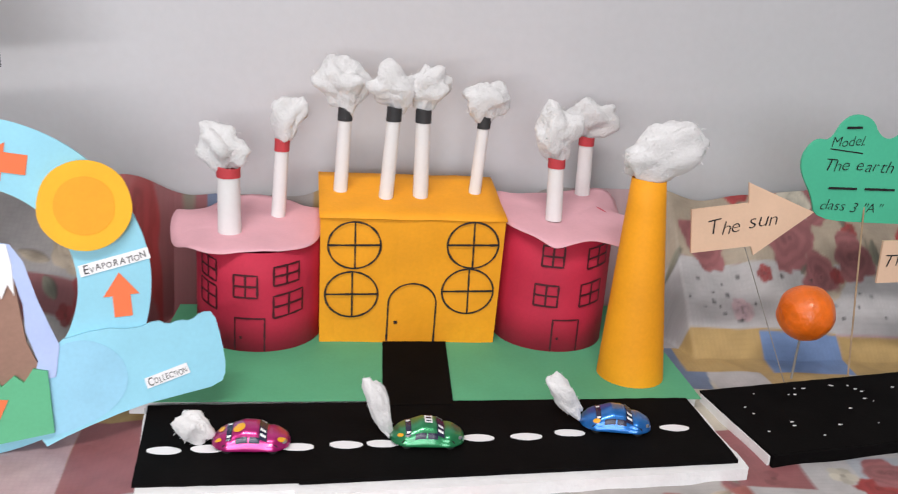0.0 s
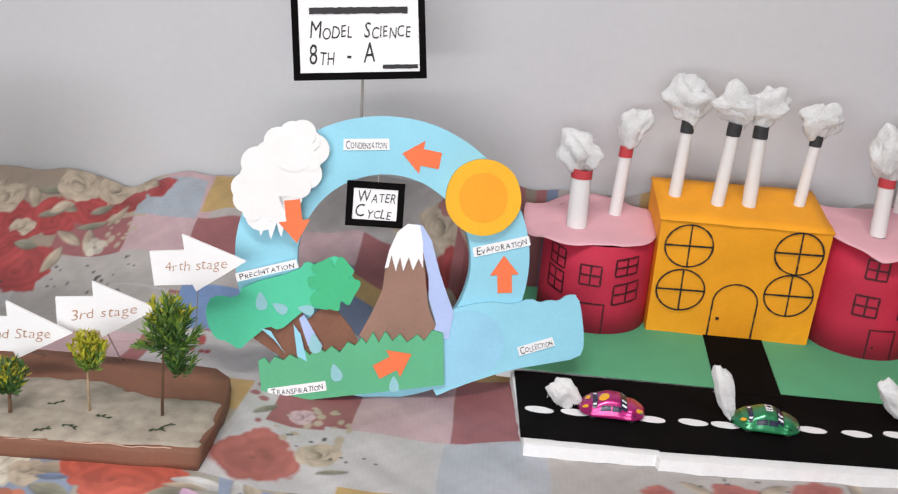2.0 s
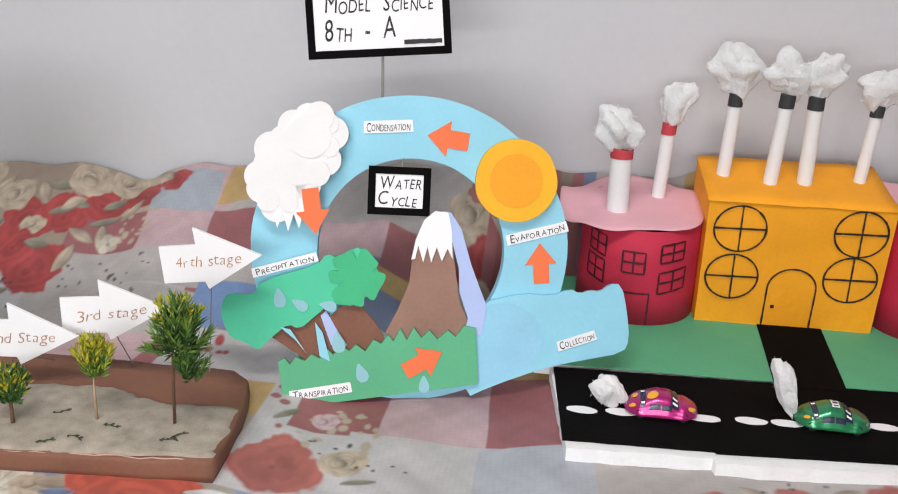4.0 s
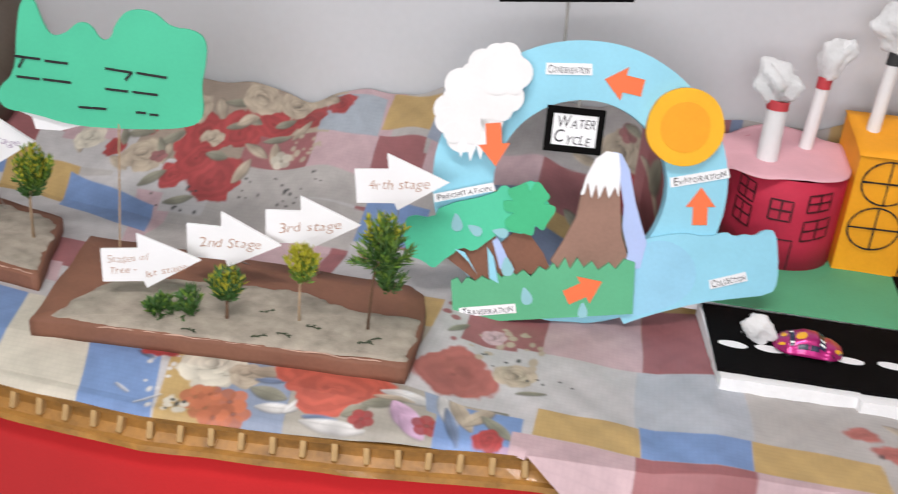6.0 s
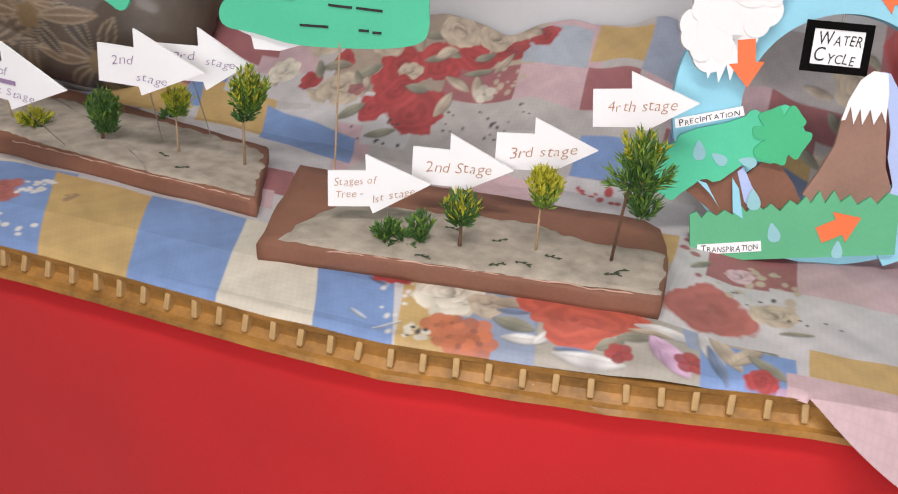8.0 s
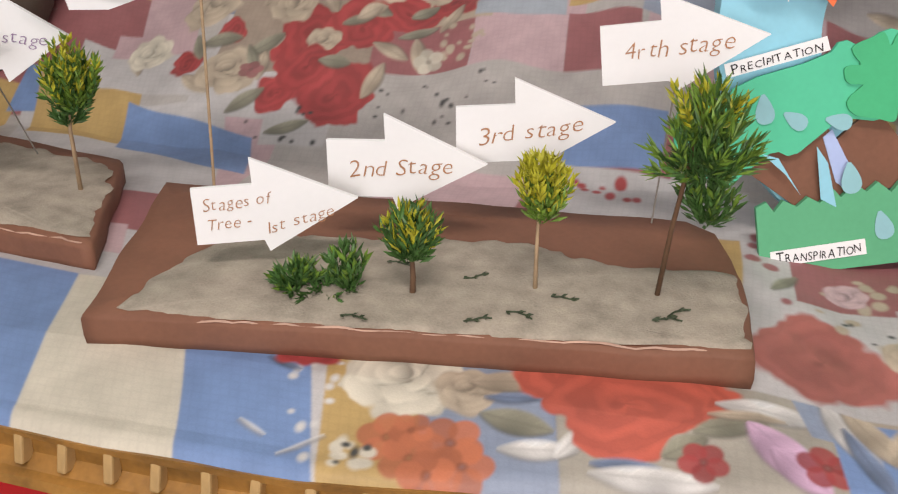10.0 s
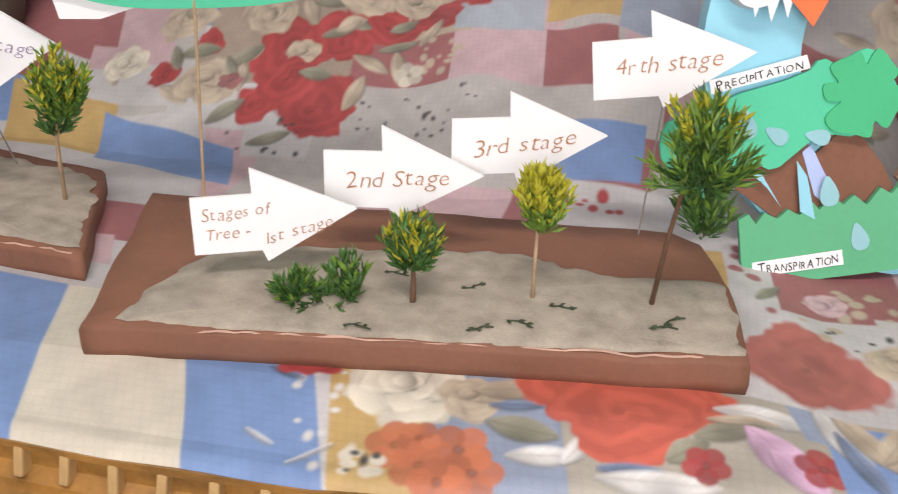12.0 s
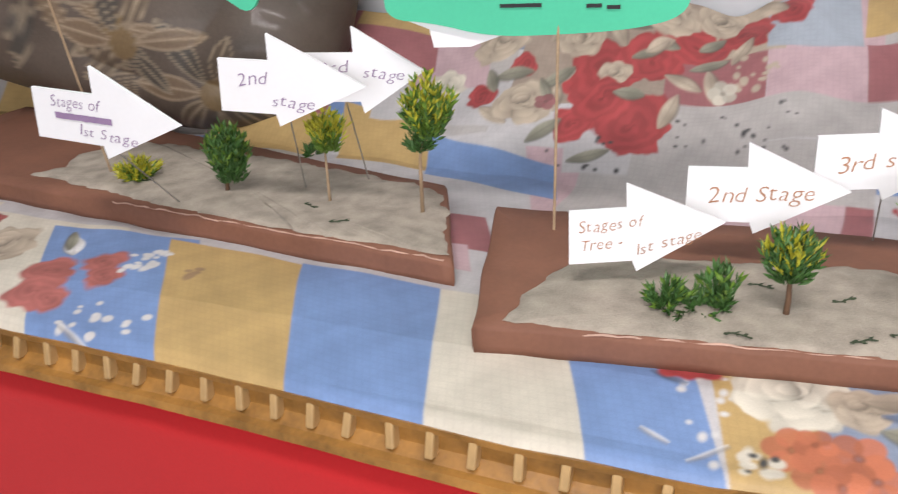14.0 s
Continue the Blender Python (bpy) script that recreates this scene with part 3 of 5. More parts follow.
patch(-0.905, -0.780, 0.93, 1.05, (0.33, 0.26, 0.205))
patch(-0.845, -0.780, 0.87, 0.905, "pale", 0.2)
patch(-0.790, -0.722, 0.935, 0.985, "mauve", 0.1)
patch(-0.722, -0.658, 0.938, 0.985, "pink", 0.1)
patch(-0.658, -0.610, 0.940, 0.990, "mauve", 0.1)
patch(-0.610, -0.545, 0.94, 0.99, "pink")
patch(-0.79, -0.58, 0.902, 0.937, "grey", 0.0, -0.05)
patch(-0.80, -0.64, 0.86, 0.905, "grey")
patch(-0.649, -0.590, 0.870, 0.915, "blue", 0.0, -0.1)
patch(-0.65, -0.54, 0.81, 0.872, "pale")
patch(-0.78, -0.715, 0.985, 1.06, "rose")
patch(-0.728, -0.665, 0.988, 1.04, (0.36, 0.40, 0.45), 0.1)
patch(-0.665, -0.615, 1.00, 1.05, "tan")
patch(-0.615, -0.560, 0.99, 1.06, (0.28, 0.32, 0.40))
patch(-0.560, -0.495, 0.965, 1.00, "pink")
patch(-0.498, -0.455, 0.955, 1.005, "mauve")
patch(-0.545, -0.455, 0.935, 0.957, "tan")
patch(-0.505, -0.455, 0.905, 0.937, "dusk")
patch(-0.560, -0.40, 1.00, 1.08, (0.40, 0.37, 0.36))
for x, y, q, s in ((-0.838, 0.958, 0.028, 1), (-0.805, 0.975, 0.024, 2), (-0.806, 0.913, 0.027, 3), (-0.848, 0.912, 0.015, 4), (-0.775, 0.995, 0.020, 5), (-0.745, 1.010, 0.019, 6), (-0.715, 1.025, 0.015, 7), (-0.925, 0.935, 0.012, 8), (-0.90, 0.962, 0.010, 9)):
    rose(x, y, q, "red", 0.78, seed=s)
for x, y, t in ((-0.872, 0.955, 40), (-0.868, 0.935, 100), (-0.825, 0.932, 20), (-0.78, 0.955, 160), (-0.765, 0.975, 30), (-0.835, 0.995, 120), (-0.88, 1.0, 70), (-0.82, 1.005, 10), (-0.905, 0.955, 15), (-0.91, 0.915, 150), (-0.868, 0.905, 45), (-0.785, 0.930, 75), (-0.83, 0.885, 20), (-0.76, 0.955, 110), (-0.745, 0.99, 70), (-0.73, 1.035, 140)):
    leaf(x, y, 0.030, 0.010, t, "rose" if t > 60 else "leaf")
for x, y, q, s in ((-0.926, 0.986, 0.021, 1), (-0.890, 0.928, 0.021, 2), (-0.862, 0.990, 0.018, 3), (-0.905, 1.015, 0.018, 6), (-0.800, 1.020, 0.020, 4), (-0.765, 1.030, 0.018, 7)):
    rose(x, y, q, "rose", 0.66, seed=s)
specks(-0.745, -0.715, 0.95, 0.985, 16, 0.0026, "rose")
specks(-0.78, -0.70, 0.895, 0.935, 26, 0.0016, "dark")
specks(-0.93, -0.78, 0.87, 0.91, 10, 0.0018, "dark")
specks(-0.64, -0.60, 0.845, 0.865, 9, 0.0036, "red")
spray(-0.97, -0.75, 0.93, 1.03, 14, 21)
rose(-0.425, 1.025, 0.022, "rose", 0.6, seed=3)
rose(-0.405, 0.995, 0.018, "red", 0.7, seed=8)
spray(-0.47, -0.36, 0.95, 1.09, 16, 2)
patch(-0.41, -0.325, 0.985, 1.10, "mauve")
spray(-0.40, -0.34, 1.0, 1.09, 8, 44)
rose(-0.385, 1.062, 0.022, "red", 0.75, seed=2)
# before the road: faded roses
for x, y, q in ROADSIDE:
    rose(x, y, q * 0.85, "dusty", 0.82, 0.7, seed=x * 40)
    leaf(x + 0.028, y + 0.012, 0.026, 0.009, x * 900, "rose")
specks(-0.22, 0.10, 0.695, 0.755, 46, 0.0016, "dark")
# east of the road
patch(0.085, 0.62, 0.70, 0.86, "pale")
patch(0.075, 0.135, 0.78, 0.86, "mauve")
patch(0.175, 0.26, 0.76, 0.82, (0.42, 0.44, 0.48))
patch(0.07, 0.12, 0.86, 0.98, "cream")
patch(0.075, 0.115, 0.93, 1.02, "dusk", -0.2)
patch(0.105, 0.185, 0.965, 1.016, "tan")
patch(0.185, 0.262, 0.965, 1.012, "blue")
patch(0.262, 0.34, 0.965, 1.012, "tan")
patch(0.34, 0.62, 0.965, 1.012, "blue")
patch(0.09, 0.62, 1.014, 1.07, "pale")
patch(0.09, 0.62, 1.07, 1.17, "rose")
spray(0.10, 0.50, 1.055, 1.15, 44, 5)
rose(0.150, 1.085, 0.022, "mauve", 0.75, seed=3)
rose(0.235, 1.090, 0.026, "mauve", 0.75, seed=4)
rose(0.300, 1.075, 0.020, "mauve", 0.75, seed=5)
rose(0.175, 1.030, 0.010, "pink", 0.75, seed=5)
specks(0.12, 0.42, 1.02, 1.06, 40, 0.0017, "dark")
spray(0.07, 0.20, 0.77, 0.80, 6, 9)
spray(-1.5, -1.15, 0.60, 0.72, 16, 12)
# print a little uneven and faded; mottling puts fabric shading into the colour
tone = 0.91 + wobble(X, Y, 55, 4, 0.05) + wobble(X, Y, 170, 9, 0.05) + wobble(X, Y, 390, 3, 0.03)
C = np.clip(C * tone[..., None], 0, 1)
n_v = NX * NY
Z = cloth_z(X, Y)
# the front lip turns down over the edge
over = np.clip(edge[None, :] - 0.004 - Y, 0, None)
lip = np.clip((front[None, :] + 0.008 - Y) / 0.008, 0, 1) * (hang[None, :] < 0.004)
Z = Z - 0.004 * lip ** 2 + 0.0006 - 1.5 * over
me = bpy.data.meshes.new("tablecloth")
co = np.stack([X, Y, Z], -1).reshape(-1, 3)
idx = np.arange(n_v).reshape(NY, NX)
quads = np.stack([idx[:-1, :-1], idx[:-1, 1:], idx[1:, 1:], idx[1:, :-1]], -1).reshape(-1, 4)
me.vertices.add(n_v)
me.vertices.foreach_set("co", co.ravel())
me.loops.add(quads.size)
me.loops.foreach_set("vertex_index", quads.ravel())
me.polygons.add(len(quads))
me.polygons.foreach_set("loop_start", np.arange(len(quads)) * 4)
me.update(calc_edges=True)
me.polygons.foreach_set("use_smooth", np.ones(len(quads), bool))
att = me.color_attributes.new("print", "FLOAT_COLOR", "POINT")
att.data.foreach_set("color", np.concatenate([np.clip(C, 0, 1).reshape(-1, 3), np.ones((n_v, 1))], 1).ravel())
CLOTH = mat("printed_cloth", (1, 1, 1), 0.62, 0.10, 14, 900, 0.25, dist=0.0005)
nt = CLOTH.node_tree
attr = nt.nodes.new("ShaderNodeAttribute")
attr.attribute_name = "print"
sc = next(n for n in nt.nodes if n.bl_idname == "ShaderNodeVectorMath")
nt.links.new(attr.outputs["Color"], sc.inputs[0])
nt.nodes["Principled BSDF"].inputs["Coat Weight"].default_value = 0.12
nt.nodes["Principled BSDF"].inputs["Coat Roughness"].default_value = 0.3
cloth = part("tablecloth", me, CLOTH)
tagged(cloth, "patchwork printed cloth with roses and squares, bunched against the wall", "tablecloth")


# ---- cotton, chimneys and houses ----
def cotton_bm(sx, sy, sz, seed, lean=0.0, rough=0.32, fibres=70):
    """A torn tuft of cotton wool with stray fibres, its foot at the origin."""
    bm = bmesh.new()
    bmesh.ops.create_icosphere(bm, subdivisions=4, radius=1.0)
    rnd = random.Random(seed)
    for v in bm.verts:
        p = v.co.copy()
        q = p * 1.3 + Vector((seed * 3.7, seed * 1.3, 0))
        k = 1 + rough * noise.noise(q) * 1.6 + rough * 0.7 * noise.noise(q * 2.3) + 0.04 * noise.noise(q * 5) + 0.010 * noise.noise(q * 15)
        w = 0.62 + 0.38 * min(1, (p.z + 1) / 1.1)
        v.co = Vector((p.x * sx * k * w + lean * (p.z + 1) * sz, p.y * sy * k * w, sz + p.z * sz * k))
    base = [v for v in bm.verts]
    for _ in range(fibres):
        v = rnd.choice(base)
        n = v.normal if v.normal.length else Vector((0, 0, 1))
        d = (v.co - Vector((lean * sz, 0, sz))).normalized()
        t = d.orthogonal().normalized()
        t = Matrix.Rotation(rnd.uniform(0, 6.3), 3, d) @ t
        l = rnd.uniform(0.08, 0.22) * min(sx, sz, 0.02)
        a = bm.verts.new(v.co)
        b = bm.verts.new(v.co + t * 0.00015)
        c = bm.verts.new(v.co + d * l * 0.6 + t * l * 0.5)
        e = bm.verts.new(v.co + d * l * 0.7 + t * l * 1.0)
        bm.faces.new((a, b, c))
        bm.faces.new((b, e, c))
    return bm


def roll_bm(r, h, r_top=None, seg=28, lean=(0, 0), dent=0.02, wall=0.0006):
    """A rolled-paper tube, open at the top, with a seam and slight dents."""
    bm = bmesh.new()
    r_top = r if r_top is None else r_top
    rings = []
    for k, rr in [(i / 8, 0) for i in range(9)] + [(1, wall), (0.6, wall)]:
        ring = []
        for s in range(seg):
            a = s * math.tau / seg
            q = (r + (r_top - r) * k - rr) * (1 + dent * noise.noise((math.cos(a) * 1.3, math.sin(a) * 1.3, k * 4 + r * 900)))
            ring.append(bm.verts.new((q * math.cos(a) + lean[0] * k * h, q * math.sin(a) + lean[1] * k * h, k * h + (0.0006 * math.sin(a * 2) if k == 1 else 0))))
        rings.append(ring)
    for a, b in zip(rings, rings[1:]):
        for s in range(seg):
            bm.faces.new((a[s], a[(s + 1) % seg], b[(s + 1) % seg], b[s]))
    bm.faces.new(rings[-1])
    return bm


def chimney(house, base, r, h, lean, band, smoke, seed):
    """A paper chimney with its coloured band and a tuft of cotton smoke."""
    ch = part("chimney", roll_bm(r, h, r * 0.94, lean=lean), PAPER, house, "rolled white paper chimney", smooth=True)
    ch.matrix_local = pose(*base)
    bh = max(0.006, h * 0.15)
    b = part("band", roll_bm(r * 0.95 + 0.0006, bh, r * 0.94 + 0.0006, lean=lean), band, ch, smooth=True)
    b.matrix_local = pose(lean[0] * (h - bh + 0.0005), lean[1] * (h - bh + 0.0005), h - bh + 0.0005)
    sx, sz, ln = smoke
    s = part("smoke", cotton_bm(sx, min(sx, sz) * 0.6, sz, seed, ln), COTTON, ch, "torn white cotton wool smoke", smooth=True)
    s.matrix_local = pose(lean[0] * h, lean[1] * h, h - 0.003)
    return ch


def window_strokes(s0, s1, z0, z1, place, skew=0.0, w=0.0022):
    """A drawn window: frame and cross."""
    bm = bmesh.new()
    f = lambda a, b: (s0 + (s1 - s0) * a, z0 + (z1 - z0) * b + skew * (s1 - s0) * a)
    for line in ([(0, 0), (1, 0), (1, 1), (0, 1), (0, 0)], [(0.5, 0), (0.5, 1)], [(0, 0.5), (1, 0.5)]):
        stroke_bm([f(*p) for p in line], w, place, bm)
    return bm


def round_house(origin, yaw, r, h, roof_rise, windows, door, roof_pts, chimneys, label, seed):
    """A crimson paper drum with a wavy pink roof sheet."""
    house = thing("paper_house", pose(*origin, 0, 0, yaw), label, "model house", "model houses")
    bm = bmesh.new()
    seg = 56
    rings = []
    for k, (rr, zz) in enumerate([(r, 0), (r * 1.003, h * 0.33), (r, h * 0.66), (r, h), (r - 0.0008, h), (r - 0.0008, 0.0)]):
        rings.append([bm.verts.new((rr * (1 + 0.012 * noise.noise((math.cos(s * math.tau / seg) * 2, math.sin(s * math.tau / seg) * 2, zz * 9 + seed))) * math.cos(s * math.tau / seg), rr * math.sin(s * math.tau / seg), zz + (roof_rise * (math.sin(s * math.tau / seg) + 1) / 2 if zz == h else 0))) for s in range(seg)])
    for a, b in zip(rings, rings[1:] + rings[:1]):
        for s in range(seg):
            bm.faces.new((a[s], a[(s + 1) % seg], b[(s + 1) % seg], b[s]))
    part("wall", bm, CRIMSON, house, smooth=True)

    def place(s, z, lift):
        a = -math.pi / 2 + s / r
        return (r + lift + 0.0006) * math.cos(a), (r + lift + 0.0006) * math.sin(a), z
    for s0, s1, z0, z1, sk in windows:
        part("window", window_strokes(s0, s1, z0, z1, place, sk), INKR, house, "window drawn in dark marker")
    s0, s1, z1 = door
    d = part("door", stroke_bm([(s0, 0.001), (s0, z1), (s1, z1), (s1, 0.001)], 0.0019, place), INKR, house, "door drawn in dark marker")
    part("knob", stroke_bm([(s0 + 0.004, z1 * 0.42), (s0 + 0.006, z1 * 0.44)], 0.0028, place), INKR, d)
    # roof: a cut sheet that droops in waves at its rim
    bm = bmesh.new()
    n = 64
    out = smooth_outline(roof_pts, 3)
    m = len(out)
    up, dn = [], []
    ctr = Vector((sum(p[0] for p in out) / m, sum(p[1] for p in out) / m))
    for lev in (0.0, 0.4, 0.75, 0.9, 1.0):
        ru, rd = [], []
        for i, (x, y) in enumerate(out):
            q = ctr + (Vector((x, y)) - ctr) * lev
            over = max(0, q.length - r) / r
            z = h + roof_rise * (q.y / r + 1) / 2 + 0.0012 - 0.022 * over ** 1.3 * (0.6 + 0.7 * math.sin(i * 0.35 + seed)) + 0.0008 * noise.noise((q.x * 60, q.y * 60, seed))
            ru.append(bm.verts.new((q.x, q.y, z + 0.0006)))
            rd.append(bm.verts.new((q.x, q.y, z)))
            if lev == 0:
                break
        up.append(ru)
        dn.append(rd)
    for lay in (up, dn):
        for i in range(m):
            bm.faces.new((lay[0][0], lay[1][i], lay[1][(i + 1) % m]))
        for a, b in zip(lay[1:], lay[2:]):
            for i in range(m):
                bm.faces.new((a[i], a[(i + 1) % m], b[(i + 1) % m], b[i]))
    for i in range(m):
        bm.faces.new((up[-1][i], up[-1][(i + 1) % m], dn[-1][(i + 1) % m], dn[-1][i]))
    part("roof", bm, PINK, house, "wavy-edged pale pink paper roof", smooth=True)
    for c in chimneys:
        chimney(house, *c)
    return house


BASE_TOP = 0.768
round_house((-0.271, 1.010, BASE_TOP), 2, 0.053, 0.086, 0.012,
            [(-0.018, 0.001, 0.048, 0.067, 0.0), (0.014, 0.036, 0.058, 0.074, 0.12), (0.014, 0.040, 0.030, 0.049, 0.15), (-0.052, -0.034, 0.062, 0.080, -0.2), (-0.053, -0.034, 0.038, 0.058, -0.2)],
            (-0.017, 0.007, 0.030),
            [(-0.076, 0.0), (-0.066, -0.035), (-0.045, -0.058), (0.0, -0.052), (0.03, -0.050), (0.050, -0.030), (0.052, 0.010), (0.050, 0.060), (0.020, 0.066), (-0.035, 0.068), (-0.070, 0.055)],
            [((-0.024, -0.014, 0.0905), 0.0097, 0.056, (-0.02, 0.0), REDP, (0.019, 0.018, -0.25), 3), ((0.014, 0.022, 0.0945), 0.0062, 0.069, (0.04, 0.0), REDP, (0.015, 0.020, 0.25), 5)],
            "round crimson paper house with a pink roof and two smoking chimneys", 1)
round_house((-0.014, 1.022, BASE_TOP), 3, 0.050, 0.104, 0.010,
            [(-0.022, -0.004, 0.078, 0.096, 0.0), (-0.026, -0.006, 0.042, 0.061, 0.0), (0.018, 0.041, 0.076, 0.094, 0.12), (0.014, 0.036, 0.042, 0.062, 0.12)],
            (-0.008, 0.015, 0.030),
            [(-0.052, 0.0), (-0.050, -0.030), (-0.024, -0.060), (-0.008, -0.064), (0.020, -0.058), (0.055, -0.050), (0.070, -0.020), (0.076, 0.040), (0.070, 0.066), (0.0, 0.070), (-0.046, 0.066)],
            [((-0.007, -0.015, 0.1095), 0.0072, 0.054, (-0.05, 0.0), REDP, (0.018, 0.024, -0.1), 7), ((0.037, 0.052, 0.1150), 0.0070, 0.055, (-0.03, 0.0), REDP, (0.024, 0.018, 0.15), 11)],
            "round crimson paper house with pink roof beside the orange chimney", 2)


def orange_house():
    house = thing("paper_house", pose(-0.1425, 0.985, BASE_TOP, 0, 0, 3.0), "orange paper box house with four smoking white chimneys", "model house", "model houses")
    w, d, h0, h1 = 0.1515, 0.085, 0.113, 0.128
    bm = bmesh.new()
    n = 12
    def ring(z, g):
        pts = [(-w / 2, 0), (w / 2, 0), (w / 2, d), (-w / 2, d)]
        out = []
        for (a, b), (c, e) in zip(pts, pts[1:] + pts[:1]):
            for i in range(n):
                x, y = a + (c - a) * i / n, b + (e - b) * i / n
                bul = 0.0016 * noise.noise((x * 25, y * 25, z * 20)) * (1 if 0 < i < n else 0)
                f = 1 + g * (z / h0)
                out.append(bm.verts.new((x * f, y + bul - 0.004 * z / h0, z + (h1 - h0) * (y / d) * (z / h0))))
        return out
    rings = [ring(z, 0.02) for z in np.linspace(0, h0, 7)]
    for a, b in zip(rings, rings[1:]):
        for i in range(4 * n):
            bm.faces.new((a[i], a[(i + 1) % (4 * n)], b[(i + 1) % (4 * n)], b[i]))
    bm.faces.new(rings[0][::-1])
    part("wall", bm, ORANGE, house)
    # the lid overhangs a little, its corners folded
    bm = bmesh.new()
    gridx, gridy = 14, 8
    o = 0.0012
    tops, bots = [], []
    for j in range(gridy + 1):
        for lay, dz in ((tops, 0.0012), (bots, 0.0)):
            lay.append([bm.verts.new((((-w / 2 - o) + (w + 2 * o) * i / gridx) * 1.02, -o - 0.004 + (d + 2 * o) * j / gridy, h0 + dz + (h1 - h0) * j / gridy - (0.0012 if j == 0 else 0) + 0.0012 * noise.noise((i * 0.4, j * 0.5, 2)))) for i in range(gridx + 1)])
    for lay in (tops, bots):
        for j in range(gridy):
            for i in range(gridx):
                bm.faces.new((lay[j][i], lay[j][i + 1], lay[j + 1][i + 1], lay[j + 1][i]))
    rim = [(j, i) for j, i in [(0, i) for i in range(gridx)] + [(j, gridx) for j in range(gridy)] + [(gridy, i) for i in range(gridx, 0, -1)] + [(j, 0) for j in range(gridy, 0, -1)]]
    for (a, b), (c, e) in zip(rim, rim[1:] + rim[:1]):
        bm.faces.new((tops[a][b], tops[c][e], bots[c][e], bots[a][b]))
    part("roof", bm, ORANGE, house, smooth=True)

    def place(s, z, lift):
        return s, -0.0012 - lift - 0.004 * z / h0, z
    for cx, cz, rx, rz in ((-0.049, 0.089, 0.0218, 0.0205), (-0.050, 0.045, 0.0222, 0.0205), (0.0505, 0.091, 0.0218, 0.0205), (0.049, 0.049, 0.0222, 0.0205)):
        bm = bmesh.new()
        stroke_bm([(cx + rx * math.cos(a), cz + rz * math.sin(a)) for a in np.linspace(0, math.tau, 40)], 0.0019, place, bm)
        stroke_bm([(cx - rx, cz - 0.0003), (cx + rx, cz + 0.0006)], 0.0022, place, bm)
        stroke_bm([(cx + 0.001, cz - rz), (cx, cz + rz)], 0.0018, place, bm)
        part("window", bm, INK, house, "round window drawn in black marker")
    arch = [(-0.0185, 0.001), (-0.0185, 0.037)] + [(0.0205 * math.cos(a) + 0.002, 0.037 + 0.0185 * math.sin(a)) for a in np.linspace(math.pi, 0, 20)] + [(0.0225, 0.037), (0.0222, 0.001)]
    dr = part("door", stroke_bm(arch, 0.0018, place), INK, house, "arched door drawn in black marker")
    part("knob", stroke_bm([(-0.0130, 0.0193), (-0.0100, 0.0197)], 0.0036, place), INK, dr)
    zr = lambda y: h0 + 0.0012 + (h1 - h0) * y / d - 0.002
    chimney(house, (-0.0600, 0.045, zr(0.045)), 0.0060, 0.074, (0.03, 0.0), BLKBAND, (0.021, 0.021, -0.15), 13)
    chimney(house, (-0.0215, 0.034, zr(0.034)), 0.0062, 0.080, (0.05, 0.0), BLKBAND, (0.020, 0.018, -0.05), 17)
    chimney(house, (0.0088, 0.038, zr(0.038)), 0.0066, 0.078, (-0.02, 0.0), BLKBAND, (0.018, 0.019, 0.15), 19)
    chimney(house, (0.0580, 0.048, zr(0.048)), 0.0054, 0.070, (0.06, 0.0), BLKBAND, (0.019, 0.018, 0.05), 23)
    return house


orange_house()

stack = thing("factory_chimney", pose(0.041, 0.932, BASE_TOP), "tall orange paper cone chimney with a cotton smoke plume", "model chimney")
part("shaft", roll_bm(0.0275, 0.168, 0.0135, 40, (-0.035, 0.0), 0.012), ORANGE, stack, smooth=True)
s = part("smoke", cotton_bm(0.031, 0.016, 0.026, 29, 0.45, 0.28, 110), COTTON, stack, "thick torn cotton wool smoke", smooth=True)
s.matrix_local = pose(-0.008, 0, 0.160)

# ---- the factory's base board with road ----
base = thing("model_base", pose(0, 0, TABLE), "green paper base board with a black paper road and white edge", "model base")


def quad_prism(pts, z0, z1, bm=None, rough=0.0):
    bm = bm or bmesh.new()
    fine = []
    for (a, b), (c, d) in zip(pts, pts[1:] + pts[:1]):
        k = max(1, int(math.hypot(c - a, d - b) / 0.01)) if rough else 1
        fine += [(a + (c - a) * i / k + rough * noise.noise((a * 50 + i, b, 0)), b + (d - b) * i / k + rough * noise.noise((a * 50 + i, c, 4))) for i in range(k)]
    up = [bm.verts.new((x, y, z1)) for x, y in fine]
    dn = [bm.verts.new((x, y, z0)) for x, y in fine]
    bm.faces.new(up)
    bm.faces.new(dn[::-1])
    n = len(fine)
    for i in range(n):
        bm.faces.new((up[i], dn[i], dn[(i + 1) % n], up[(i + 1) % n]))
    return bm


